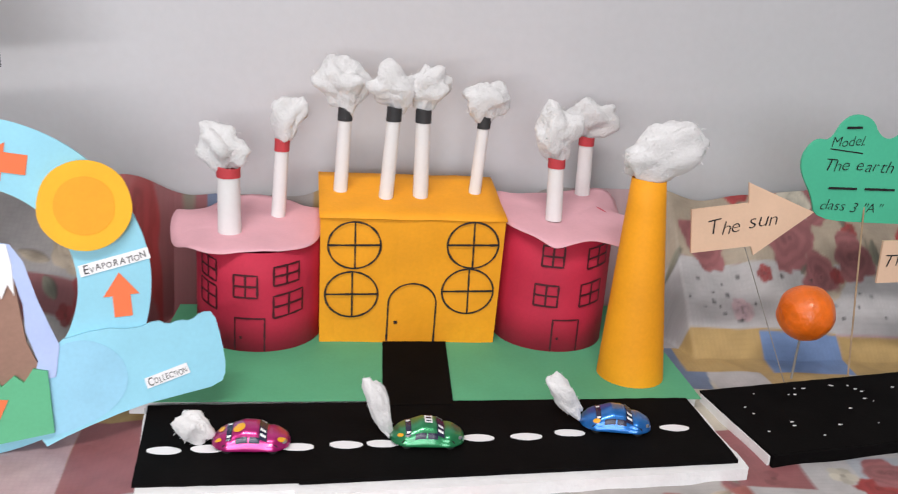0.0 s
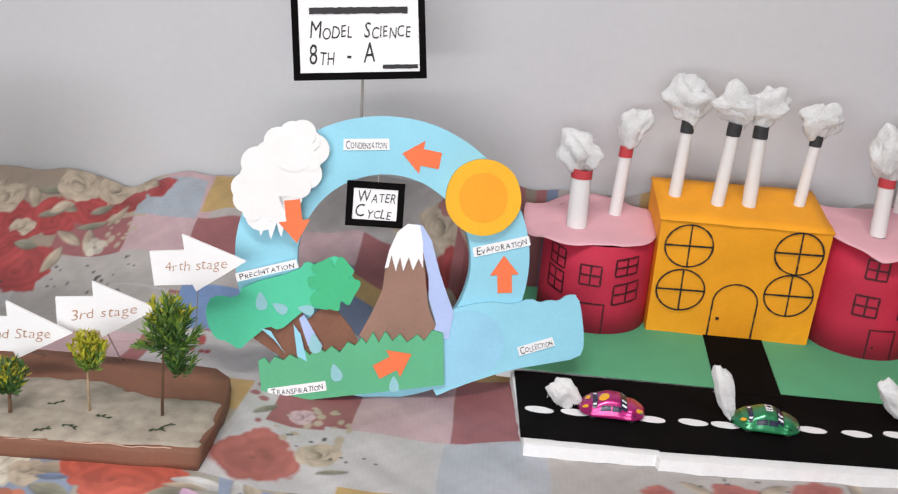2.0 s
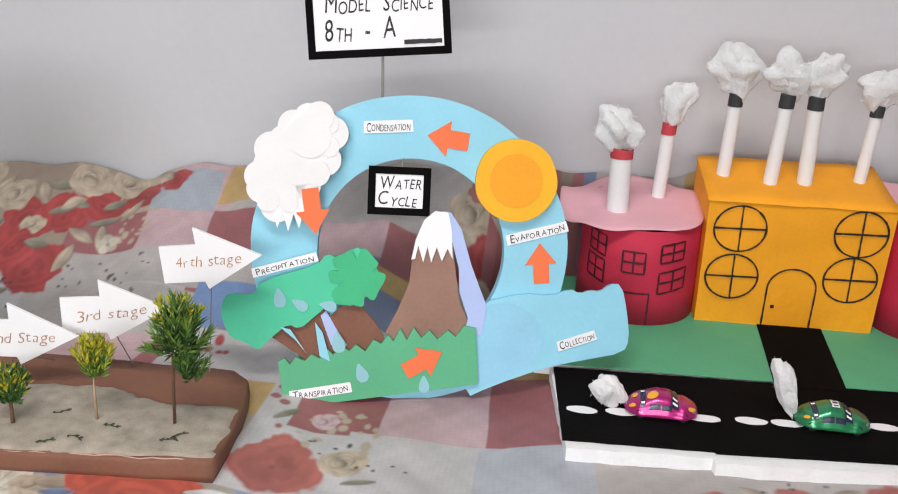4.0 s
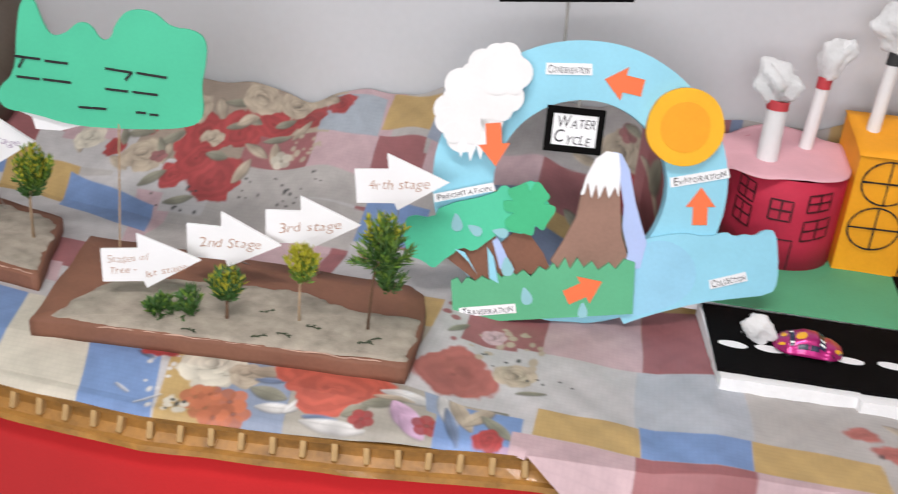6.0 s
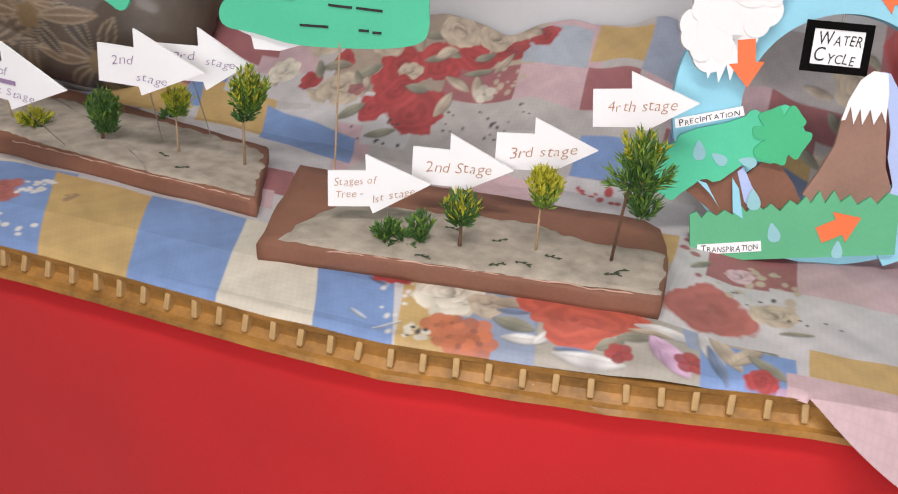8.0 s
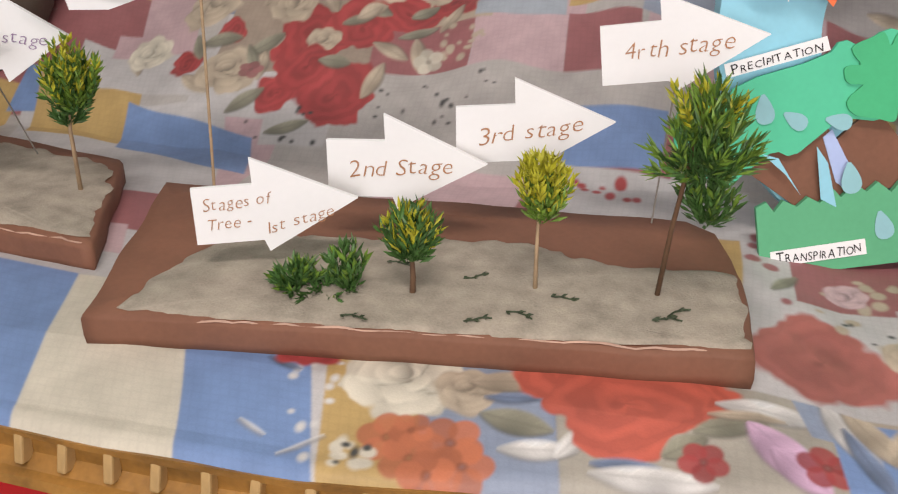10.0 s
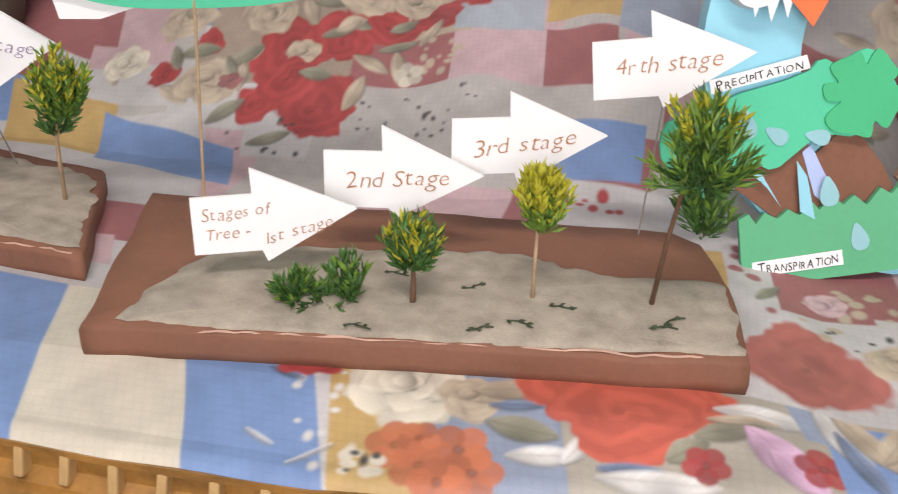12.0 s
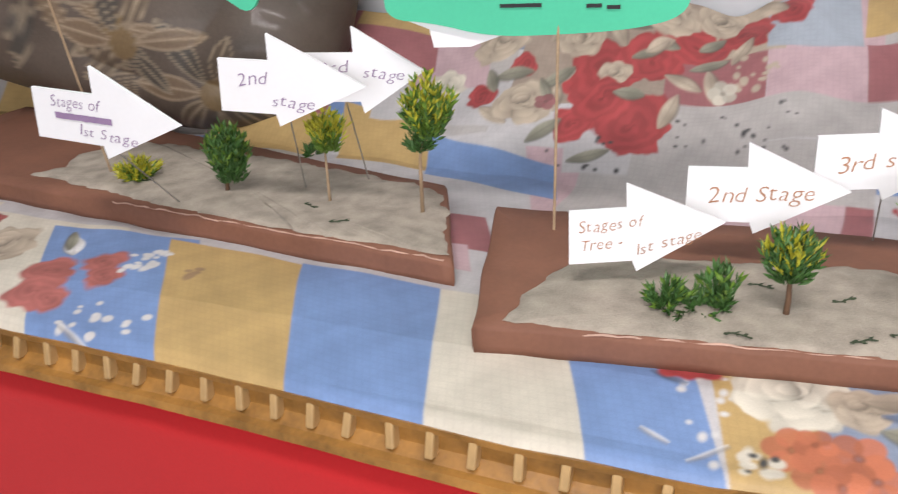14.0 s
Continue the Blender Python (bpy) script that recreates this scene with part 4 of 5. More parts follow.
part("board", quad_prism([(-0.352, 0.870), (0.085, 0.892), (0.080, 1.085), (-0.345, 1.055)], LIFT, 0.0195, rough=0.001), FOAM, base, "white thermocol board")
part("lawn", quad_prism([(-0.353, 0.866), (0.088, 0.889), (0.082, 1.087), (-0.347, 1.057)], 0.0195, 0.0202), GREEN, base, "green paper lawn")
part("kerb_board", quad_prism([(-0.322, 0.748), (-0.225, 0.757), (-0.223, 0.751), (-0.10, 0.764), (0.088, 0.788), (0.078, 0.888), (-0.339, 0.862)], LIFT - 0.001, 0.0180, rough=0.0024), FOAM, base, "torn white thermocol edge")
part("road", quad_prism([(-0.325, 0.757), (-0.223, 0.764), (-0.222, 0.762), (0.082, 0.795), (0.075, 0.889), (-0.336, 0.860)], 0.0180, 0.0208, rough=0.0008), BLACKP, base, "black paper road")
part("path", quad_prism([(-0.167, 0.866), (-0.113, 0.870), (-0.109, 0.986), (-0.164, 0.983)], 0.0200, 0.0212), BLACKP, base, "black paper path")
for x, y in ((-0.313, 0.797), (-0.285, 0.800), (-0.226, 0.804), (-0.193, 0.808), (-0.168, 0.810), (-0.100, 0.820), (-0.065, 0.823), (-0.032, 0.829), (0.050, 0.839)):
    pts = [(x + 0.0115 * math.cos(a) * (1 + 0.12 * noise.noise((x * 90, a, 0))), y + 0.0048 * math.sin(a) * (1 + 0.2 * noise.noise((a, y * 90, x * 70)))) for a in np.linspace(0, math.tau, 18)[:-1]]
    part("road_dash", quad_prism(pts, 0.0208, 0.0213), CARD_W, base)

# ---- the water cycle model ----
RING = pose(-0.43, 0.8255, 0.75, 0, 0, 11.56) @ pose(0, 0, 0, -13.9)
ring = thing("water_cycle_model", RING, "sky-blue thermocol ring model of the water cycle with paper scenery", "water cycle model")


def ring_bm():
    bm = bmesh.new()
    n = 96
    rows = []
    for i in range(n):
        a = i * math.tau / n
        o = (-0.0155 + 0.1195 * math.cos(a) * (1 + 0.012 * noise.noise((math.cos(a) * 2, math.sin(a) * 2, 0))), 0.1125 + 0.1155 * math.sin(a) * (1 + 0.012 * noise.noise((math.cos(a) * 2, math.sin(a) * 2, 5))))
        q = (-0.0150 + 0.0705 * math.cos(a) * (1 + 0.01 * noise.noise((math.cos(a) * 2, math.sin(a) * 2, 9))), 0.1110 + 0.0705 * math.sin(a))
        rows.append([bm.verts.new((*p[:1], y, p[1])) for p, y in ((o, 0), (o, 0.014), (q, 0.014), (q, 0))])
    for a, b in zip(rows, rows[1:] + rows[:1]):
        for k in range(4):
            bm.faces.new((a[k], a[(k + 1) % 4], b[(k + 1) % 4], b[k]))
    return bm


part("ring", ring_bm(), SKY, ring, "sky-blue papered thermocol ring")


def flat(name, pts, t, y, material, label="", parent=ring):
    return part(name, poly_bm(pts, t, y), material, parent, label)


mm = lambda pts: [(a / 1000, b / 1000) for a, b in pts]
flat("water", smooth_outline(mm([(36, 73), (70, 82), (92, 80), (107, 86), (114, 82), (122, 85), (130, 84), (137, 90), (146, 90), (151, 70), (154, 48), (150, 37), (120, 31), (91, 25), (50, 10), (27, -1), (30, 40)]), 1), 0.004, -0.0045, SKY, "wavy-edged blue paper water")
flat("water_tint", smooth_outline(mm([(38, 71), (62, 76), (84, 62), (88, 40), (74, 22), (50, 12), (34, 8), (32, 40)]), 2), 0.0004, -0.0050, TINT, "lilac shaded water")
flat("mountain", mm([(4, 142), (-6, 128), (-14, 109), (-16, 88), (-24, 68), (-33, 50), (-20, 36), (34, 44), (30, 57), (22, 75), (19, 95), (17, 109), (14, 142)]), 0.004, -0.005, BROWN2, "brown paper mountain")
flat("river", mm([(8, 143), (14, 142), (22, 130), (30, 104), (37, 86), (43, 72), (40, 50), (26, 48), (29, 62), (22, 82), (21, 100), (15, 122)]), 0.0006, -0.006, LILAC, "pale blue paper river")
flat("snow_cap", mm([(2, 143), (-6, 136), (-12, 121), (-15, 106), (-12, 107), (-10, 117), (-6, 104), (-3, 116), (0, 104), (4, 116), (8, 105), (12, 115), (16, 107), (15, 128), (12, 142)]), 0.0006, -0.0068, CARD_W, "white paper snow cap")
flat("tree_trunk", mm([(-120, 46), (-108, 38), (-92, 27), (-70, 30), (-32, 42), (-40, 56), (-52, 70), (-62, 74), (-76, 60), (-84, 74), (-100, 58), (-112, 52)]), 0.003, -0.004, BROWN, "brown paper tree roots")
flat("sea_patch", mm([(-78, 66), (-70, 52), (-62, 40), (-66, 34), (-74, 40), (-82, 62)]), 0.0006, -0.0047, LILAC)
flat("foliage", smooth_outline(mm([(-84, 101), (-78, 110), (-68, 105), (-58, 115), (-48, 112), (-50, 104), (-38, 98), (-40, 88), (-46, 80), (-55, 70), (-75, 72), (-86, 62), (-97, 52), (-106, 56), (-115, 48), (-122, 42), (-128, 35), (-138, 42), (-148, 44), (-154, 56), (-156, 68), (-151, 79), (-131, 77), (-127, 88)]), 1), 0.0030, -0.0078, MINT, "mint green paper foliage")
flat("grass", mm([(-113, 27), (-108, 30), (-104, 25), (-100, 31), (-93, 28), (-88, 33), (-82, 30), (-76, 37), (-72, 33), (-66, 40), (-60, 36), (-55, 41), (-48, 36), (-42, 45), (-36, 42), (-31, 49), (-27, 44), (-22, 54), (-17, 45), (-12, 55), (-6, 47), (0, 53), (6, 46), (14, 53), (20, 48), (26, 57), (35, 55), (38, 12), (-108, -9)]), 0.0035, -0.0088, GREEN, "green paper grass strip")
for x, z, q, turn, y in ((-112, 74, 8, 10, -0.0086), (-96, 70, 7, 60, -0.0086), (-50, 18, 8, 20, -0.0094), (-3, 10, 7, 5, -0.0094), (-68, 41, 8.5, 12, -0.0094), (-75, 70, 7, 80, -0.0086)):
    a = math.radians(turn)
    pts = [(0, 1.3), (0.4, 0.6), (0.62, -0.1), (0.45, -0.6), (0, -0.75), (-0.45, -0.6), (-0.62, -0.1), (-0.4, 0.6)]
    flat("raindrop", smooth_outline([((x + q * (p * math.cos(a) - o * math.sin(a))) / 1000, (z + q * (p * math.sin(a) + o * math.cos(a))) / 1000) for p, o in pts], 1), 0.0003, y, VIOLETP, "pale blue paper drop")
for pts in ([(-112, 54), (-104, 52), (-92, 34), (-100, 44)], [(-86, 58), (-80, 50), (-74, 28), (-82, 32)]):
    flat("paper_shard", mm(pts), 0.0004, -0.0092, SKY, "pale cut paper shard")
cuts = (0.35, 1.55, 2.75, 3.5, 5.2)
notch = lambda t: 1 - 0.42 * max(math.exp(-(((t - q + math.pi) % math.tau - math.pi) / 0.13) ** 2) for q in cuts) + 0.07 * math.sin(5 * t + 0.8)
star = [((-56 + 21 * notch(t) * math.cos(t)) / 1000, (92 + 22 * notch(t) * math.sin(t)) / 1000) for t in np.linspace(0, math.tau, 80)[:-1]]
flat("lobed_leaf", star, 0.0012, -0.0095, GREENB, "lobed green paper leaf")
# cloud of overlapping scallops, cut from thermocol sheet
lobes = [(-87, 213, 13), (-75, 203, 13), (-108, 200, 13), (-122, 181, 13), (-129, 161, 11), (-118, 144, 11), (-102, 148, 12), (-88, 164, 12), (-77, 184, 13)]
loop_ = smooth_outline([(x, z) for x, z, r in lobes[:1] + lobes[2:] + lobes[1:2]], 1)
bm = bmesh.new()
for k, (x, z, r) in enumerate([(x, z, 10 + 2.8 * math.sin(i * 2.6)) for i, (x, z) in enumerate(loop_)] + [(-99, 181, 21), (-91, 196, 16), (-110, 164, 17)]):
    poly_bm([((x + r * math.cos(a)) / 1000, (z + r * math.sin(a)) / 1000) for a in np.linspace(0, math.tau, 22)[:-1]], 0.012, -0.011 - 0.0009 * ((k * 7) % 5) / 2 - 0.0001 * k, bm)
part("cloud", bm, PAPER, ring, "scalloped white thermocol cloud")
flat("rain", mm([(-118, 145), (-114, 128), (-110, 140), (-106, 126), (-102, 139), (-98, 128), (-95, 142), (-96, 150), (-116, 152)]), 0.0006, -0.0125, CARD_W, "white paper rain")
disc = lambda x, z, r, w=0.0: [((x + r * (1 + w * noise.noise((math.cos(a) * 1.5, math.sin(a) * 1.5, r))) * math.cos(a)) / 1000, (z + r * math.sin(a)) / 1000) for a in np.linspace(0, math.tau, 48)[:-1]]
sun = flat("sun", disc(62, 167, 31, 0.04), 0.006, -0.0075, SUNY, "yellow paper sun with a deeper centre")
flat("sun_centre", disc(62, 167, 20, 0.05), 0.0005, -0.0081, SUNO, "", sun)


def cut_arrow(x0, z0, x1, z1, wide, y, material, parent):
    l = math.hypot(x1 - x0, z1 - z0)
    a = math.atan2(z1 - z0, x1 - x0)
    pts = [(x0 + p * math.cos(a) - q * math.sin(a), z0 + p * math.sin(a) + q * math.cos(a)) for p, q in arrow_pts(l, wide * 0.5, l * 0.52, wide)]
    return flat("arrow", mm(pts), 0.0005, y, material, "neon orange paper arrow", parent)


cut_arrow(26, 194.5, -5, 199, 27, -0.0008, NEON, ring)
cut_arrow(85, 89, 82.5, 120, 24, -0.0008, NEON, ring)
cut_arrow(-90.5, 158, -85.5, 124, 25, -0.0132, NEON, ring)
cut_arrow(-18, 21, 10, 37, 25, -0.0096, NEON, ring)
for word, x, z, w, h, turn, y in (("CONDENSATION", -34, 204.6, 37, 9.4, 3, -0.001), ("EVAPORATION", 80, 127.4, 48, 8.4, 14.3, -0.001), ("PRECIPITATION", -108.5, 100.6, 50, 7.2, 15.5, -0.0092), ("TRANSPIRATION", -81, 4.8, 47, 8.2, 9.2, -0.0096), ("COLLECTION", 113, 46, 31, 8.0, 18, -0.0056)):
    lab = flat("label", mm([(-w / 2, -h / 2), (w / 2, -h / 2 + 0.3), (w / 2 - 0.4, h / 2), (-w / 2 + 0.3, h / 2 - 0.3)]), 0.0004, 0, CARD_W, "white paper strip lettered in black")
    lab.matrix_local = pose(x / 1000, y, z / 1000, 0, -turn, 0)
    lettering(word, h * 0.00098, pose(0, -0.0004, 0), INK, lab, width=w * 0.00088, shear=0.06, caps=True)


def framed_sign(x, z, w, h, turn, y, name, label):
    sg = part(name, box_bm(-w / 2, w / 2, 0, 0.003, -h / 2, h / 2), CARD_W, ring, label)
    sg.matrix_local = pose(x, y, z, 0, -turn, 0)
    b = 0.0045
    for x0, x1, z0, z1 in ((-w / 2 - 0.001, w / 2 + 0.001, h / 2 - b, h / 2 + 0.001), (-w / 2 - 0.001, w / 2 + 0.001, -h / 2 - 0.001, -h / 2 + b), (-w / 2 - 0.001, -w / 2 + b, -h / 2 + b, h / 2 - b), (w / 2 - b, w / 2 + 0.001, -h / 2 + b, h / 2 - b)):
        part("border", box_bm(x0, x1, -0.0008, 0.0036, z0, z1), BLACKP, sg, "black paper border")
    return sg


sg = framed_sign(-0.0250, 0.157, 0.0445, 0.034, -1.0, -0.004, "title_sign", "small white sign in a black border")
lettering("WATER", 0.0125, pose(0.001, -0.0004, 0.0065), INK, sg, width=0.030, squash=1.1, caps=True)
lettering("CYCLE", 0.0125, pose(-0.001, -0.0004, -0.0065), INK, sg, width=0.029, squash=1.1, caps=True)
part("wire", tube_bm([(-0.024, -0.002, 0.17), (-0.022, 0.002, 0.186)], 0.0009), WIRE, ring)
sg = framed_sign(-0.0445, 0.302, 0.104, 0.090, 4.5, 0.004, "name_sign", "white paper sign in a black border on a wire")
lettering("MODEL  SCIENCE", 0.0180, pose(0.001, -0.0004, -0.0075), INK, sg, width=0.080, caps=True)
lettering("8TH  -  A", 0.0210, pose(-0.014, -0.0004, -0.0265), INK, sg, width=0.052, caps=True)
bar(0.028, 0.0032, pose(0.032, -0.0004, -0.0365), INK, sg)
bar(0.078, 0.0050, pose(0.0, -0.0004, 0.008), INK, sg)
bar(0.060, 0.0050, pose(-0.004, -0.0004, 0.026), INK, sg)
part("wire", tube_bm([(-0.0385, 0.007, 0.205), (-0.0395, 0.007, 0.262)], 0.0011), WIRE, ring, "thin grey wire stem")


# ---- toy cars ----
def paint(name, colour):
    return mat(name, colour, 0.28, 0.12, 60, 500, 0.05, metal=0.55, coat=0.8)


CAR_PINK, CAR_GREEN, CAR_BLUE = paint("pink_tin", (0.46, 0.014, 0.17)), paint("green_tin", (0.02, 0.24, 0.09)), paint("blue_tin", (0.01, 0.16, 0.52))


def glide(x, xs, ys):
    """A smooth line through the given heights."""
    for a, b, p, q in zip(xs, xs[1:], ys, ys[1:]):
        if x <= b:
            t = max(0.0, (x - a) / (b - a))
            return p + (q - p) * (0.5 * t + 0.5 * t * t * (3 - 2 * t))
    return ys[-1]


def car_point(u, v, lift=0.0):
    """The tin shell: u runs tail to nose (-1 to 1), v across from sill to sill (0 to 1)."""
    top = glide(u, (-1, -0.93, -0.75, -0.5, -0.15, 0.15, 0.42, 0.65, 0.88, 0.96, 1), (0.003, 0.0072, 0.0110, 0.0138, 0.0172, 0.0168, 0.0128, 0.0114, 0.0088, 0.0066, 0.003))
    top -= 0.0008 * math.exp(-((u + 0.52) / 0.05) ** 2) + 0.0007 * math.exp(-((u - 0.47) / 0.05) ** 2)
    half = 0.0132 * max(0.0, 1 - abs(u) ** 3.6) ** 0.42
    a = math.pi * v
    c, s = math.cos(a), math.sin(a)
    wing = math.exp(-((abs(u) - 0.60) / 0.17) ** 2)
    w = half * math.copysign(abs(c) ** 0.72, -c) * (1 + 0.07 * wing * abs(c)) * (1 - 0.10 * s * (1 - wing))
    z = 0.0026 + (top - 0.0026) * s ** 0.72
    if min(v, 1 - v) < 0.045:
        w *= 1.07
    p = Vector((0.0262 * u, w, z))
    if lift:
        p += Vector((0, w * 1.2, z - 0.006)).normalized() * lift
    return p


def shell_bm(u0, u1, v0, v1, nu, nv, lift=0.0, bm=None):
    bm = bm or bmesh.new()
    g = [[bm.verts.new(car_point(u0 + (u1 - u0) * i / nu, v0 + (v1 - v0) * j / nv, lift)) for j in range(nv + 1)] for i in range(nu + 1)]
    for a, b in zip(g, g[1:]):
        for j in range(nv):
            bm.faces.new((a[j], a[j + 1], b[j + 1], b[j]))
    return bm


def spot_bm(u, v, ru, rv, lift=0.0005):
    bm = bmesh.new()
    c = bm.verts.new(car_point(u, v, lift + 0.0002))
    ring_ = [bm.verts.new(car_point(u + ru * math.cos(a), v + rv * math.sin(a), lift)) for a in np.linspace(0, math.tau, 17)[:-1]]
    for a, b in zip(ring_, ring_[1:] + ring_[:1]):
        bm.faces.new((c, a, b))
    return bm


def toy_car(at, yaw, tin, label, dots, tuft, seed, roof_print=False):
    car = thing("toy_car", pose(*at, 0, 0, yaw), label, "toy car", "toy cars on the road")
    bm = shell_bm(-0.999, 0.999, 0, 1, 48, 32)
    part("body", bm, tin, car, "glossy painted tin shell", smooth=True)
    ws = part("windscreen", shell_bm(0.22, 0.42, 0.16, 0.84, 6, 16, 0.0004), GLASSW, car)
    for v in (0.24, 0.36, 0.60):
        part("glint", shell_bm(0.25, 0.39, v, v + 0.055, 4, 2, 0.0007), CARD_W, ws, "white printed stripe")
    rw = part("rear_window", shell_bm(-0.60, -0.46, 0.18, 0.82, 5, 14, 0.0004), GLASSW, car)
    for v in (0.26, 0.52):
        part("glint", shell_bm(-0.58, -0.48, v, v + 0.05, 3, 2, 0.0007), CARD_W, rw, "white printed stripe")
    for v0, v1 in ((0.085, 0.185), (0.815, 0.915)):
        part("side_window", shell_bm(-0.36, -0.06, v0, v1, 8, 4, 0.0004), GLASSW, car)
        part("side_window", shell_bm(-0.02, 0.24, v0, v1, 6, 4, 0.0004), GLASSW, car)
    if roof_print:
        rp = part("roof_print", shell_bm(-0.10, 0.10, 0.40, 0.58, 5, 5, 0.0005), CARD_W, car, "white printed badge on the roof")
        for v in (0.43, 0.49, 0.54):
            part("writing_bar", shell_bm(-0.07, 0.07, v, v + 0.02, 4, 1, 0.0008), GLASSW, rp)
    for v in (0.20, 0.80):
        part("headlight", spot_bm(0.86, v, 0.06, 0.07), CHROME, car)
    for u, v, q in dots:
        part("flower_print", spot_bm(u, v, q, q * 0.62, 0.0006), DOTY, car, "printed yellow flower")
    for x in (-0.0150, 0.0150):
        for y in (-0.0105, 0.0105):
            w = part("wheel", tube_bm([(0, -0.002, 0), (0, 0.002, 0)], 0.0036, 16), RUBBER, car)
            w.matrix_local = pose(x, y, 0.0036)
    sx, sz, ln, dx, tilt = tuft
    ex = part("exhaust_smoke", cotton_bm(sx, sx * 0.8, sz, seed, ln, 0.22, 80), COTTON, car, "tuft of cotton wool smoke", smooth=True)
    ex.matrix_local = pose(-0.026, 0.001, 0.004, 0, tilt, 0) @ pose(0, 0, 0)
    return car


ROAD = TABLE + 0.0208
toy_car((-0.2570, 0.8070, ROAD), 1, CAR_PINK, "shiny pink tin toy car with yellow flowers, puffing cotton", [(-0.28, 0.40, 0.15), (0.80, 0.26, 0.12), (-0.80, 0.22, 0.09), (-0.74, 0.50, 0.08)], (0.0110, 0.0140, 0, 0, -58), 41)
toy_car((-0.1370, 0.8160, ROAD), 0, CAR_GREEN, "shiny green tin toy car puffing a cotton plume", [(-0.74, 0.24, 0.08)], (0.0075, 0.0230, 0, 0, -22), 43, True)
toy_car((0.0040, 0.8400, ROAD), -8, CAR_BLUE, "shiny blue tin toy car puffing a cotton plume", [(-0.58, 0.20, 0.10)], (0.0085, 0.0210, 0, 0, -38), 47)


# ---- planting beds ----
def bed(name, outline, sand, label, crease):
    ob = thing(name, pose(0, 0, TABLE), label, "planting bed", "planting beds")
    bm = bmesh.new()
    out = []
    for (a, b), (c, d) in zip(outline, outline[1:] + outline[:1]):
        k = max(2, int(math.hypot(c - a, d - b) / 0.008))
        out += [(a + (c - a) * i / k, b + (d - b) * i / k) for i in range(k)]
    cx, cy = sum(p[0] for p in out) / len(out), sum(p[1] for p in out) / len(out)
    rings = []
    for f, z in ((1.0, 0.007), (1.003, 0.012), (1.002, 0.0195), (0.994, 0.0218), (0.90, 0.0218)):
        rings.append([bm.verts.new((cx + (x - cx) * f + 0.0014 * noise.noise((x * 40, y * 40, z * 60)), cy + (y - cy) * (f if f > 0.95 else 0.75) + 0.0014 * noise.noise((x * 40, y * 40, z * 60 + 8)), z + (0.0012 * noise.noise((x * 30, y * 30, 2)) if z > 0.005 else 0))) for x, y in out])
    n = len(out)
    for a, b in zip(rings, rings[1:]):
        for i in range(n):
            bm.faces.new((a[i], a[(i + 1) % n], b[(i + 1) % n], b[i]))
    bm.faces.new(rings[-1])
    bm.faces.new(rings[0][::-1])
    part("tray", bm, BROWN, ob, "brown paper wrapped thermocol slab", smooth=True)
    # sand heaped unevenly inside a ragged border
    bm = bmesh.new()
    edge = []
    for (a, b), (c, d) in zip(sand, sand[1:] + sand[:1]):
        k = max(2, int(math.hypot(c - a, d - b) / 0.004))
        for i in range(k):
            x, y = a + (c - a) * i / k, b + (d - b) * i / k
            j = 0.0035 * noise.noise((x * 70, y * 70, 3)) + 0.0018 * noise.noise((x * 220, y * 220, 6))
            edge.append((x + j, y + j * 0.8))
    sx, sy = sum(p[0] for p in edge) / len(edge), sum(p[1] for p in edge) / len(edge)
    rings = []
    for f in (1.0, 0.98, 0.94, 0.85, 0.72, 0.58, 0.44, 0.3, 0.16):
        h = 0.0012 + 0.0022 * (1 - f ** 8)
        ring_ = []
        for x, y in edge:
            px, py = sx + (x - sx) * f, sy + (y - sy) * f
            bump = 0.0014 * noise.noise((px * 90, py * 90, 1)) + 0.0008 * noise.noise((px * 260, py * 260, 1)) if f < 1 else 0
            bump *= 1.0 if f > 0.9 else 0.15
            ring_.append(bm.verts.new((px, py, 0.0217 + h * (1 if f < 1 else 0.2) + bump)))
        rings.append(ring_)
    n = len(edge)
    for a, b in zip(rings, rings[1:]):
        for i in range(n):
            bm.faces.new((a[i], a[(i + 1) % n], b[(i + 1) % n], b[i]))
    bm.faces.new(rings[-1])
    part("sand", bm, SAND, ob, "grey-brown sand with stray leaves", smooth=True)
    # the wrapping paper stands up a little in a pale torn crease along the front
    (xa, ya), (xb, yb) = crease
    fold = [(xa + (xb - xa) * i / 60, ya + (yb - ya) * i / 60 + 0.0014 * noise.noise((i * 0.31, xa, 2)), 0.0217 + 0.0016 * noise.noise((i * 0.43, xb, 7))) for i in range(61)]
    bm = bmesh.new()
    rows_ = [[bm.verts.new((x, y - 0.0007 * a, z + 0.0007 * b)) for a, b in ((1, 0), (0.2, 1.0 + 0.8 * noise.noise((x * 150, 0, 1))), (-0.8, 0))] for x, y, z in fold]
    for a, b in zip(rows_, rows_[1:]):
        for k in range(2):
            bm.faces.new((a[k], a[k + 1], b[k + 1], b[k]))
    part("paper_crease", bm, CREASE, ob, "pale torn paper crease")
    return ob


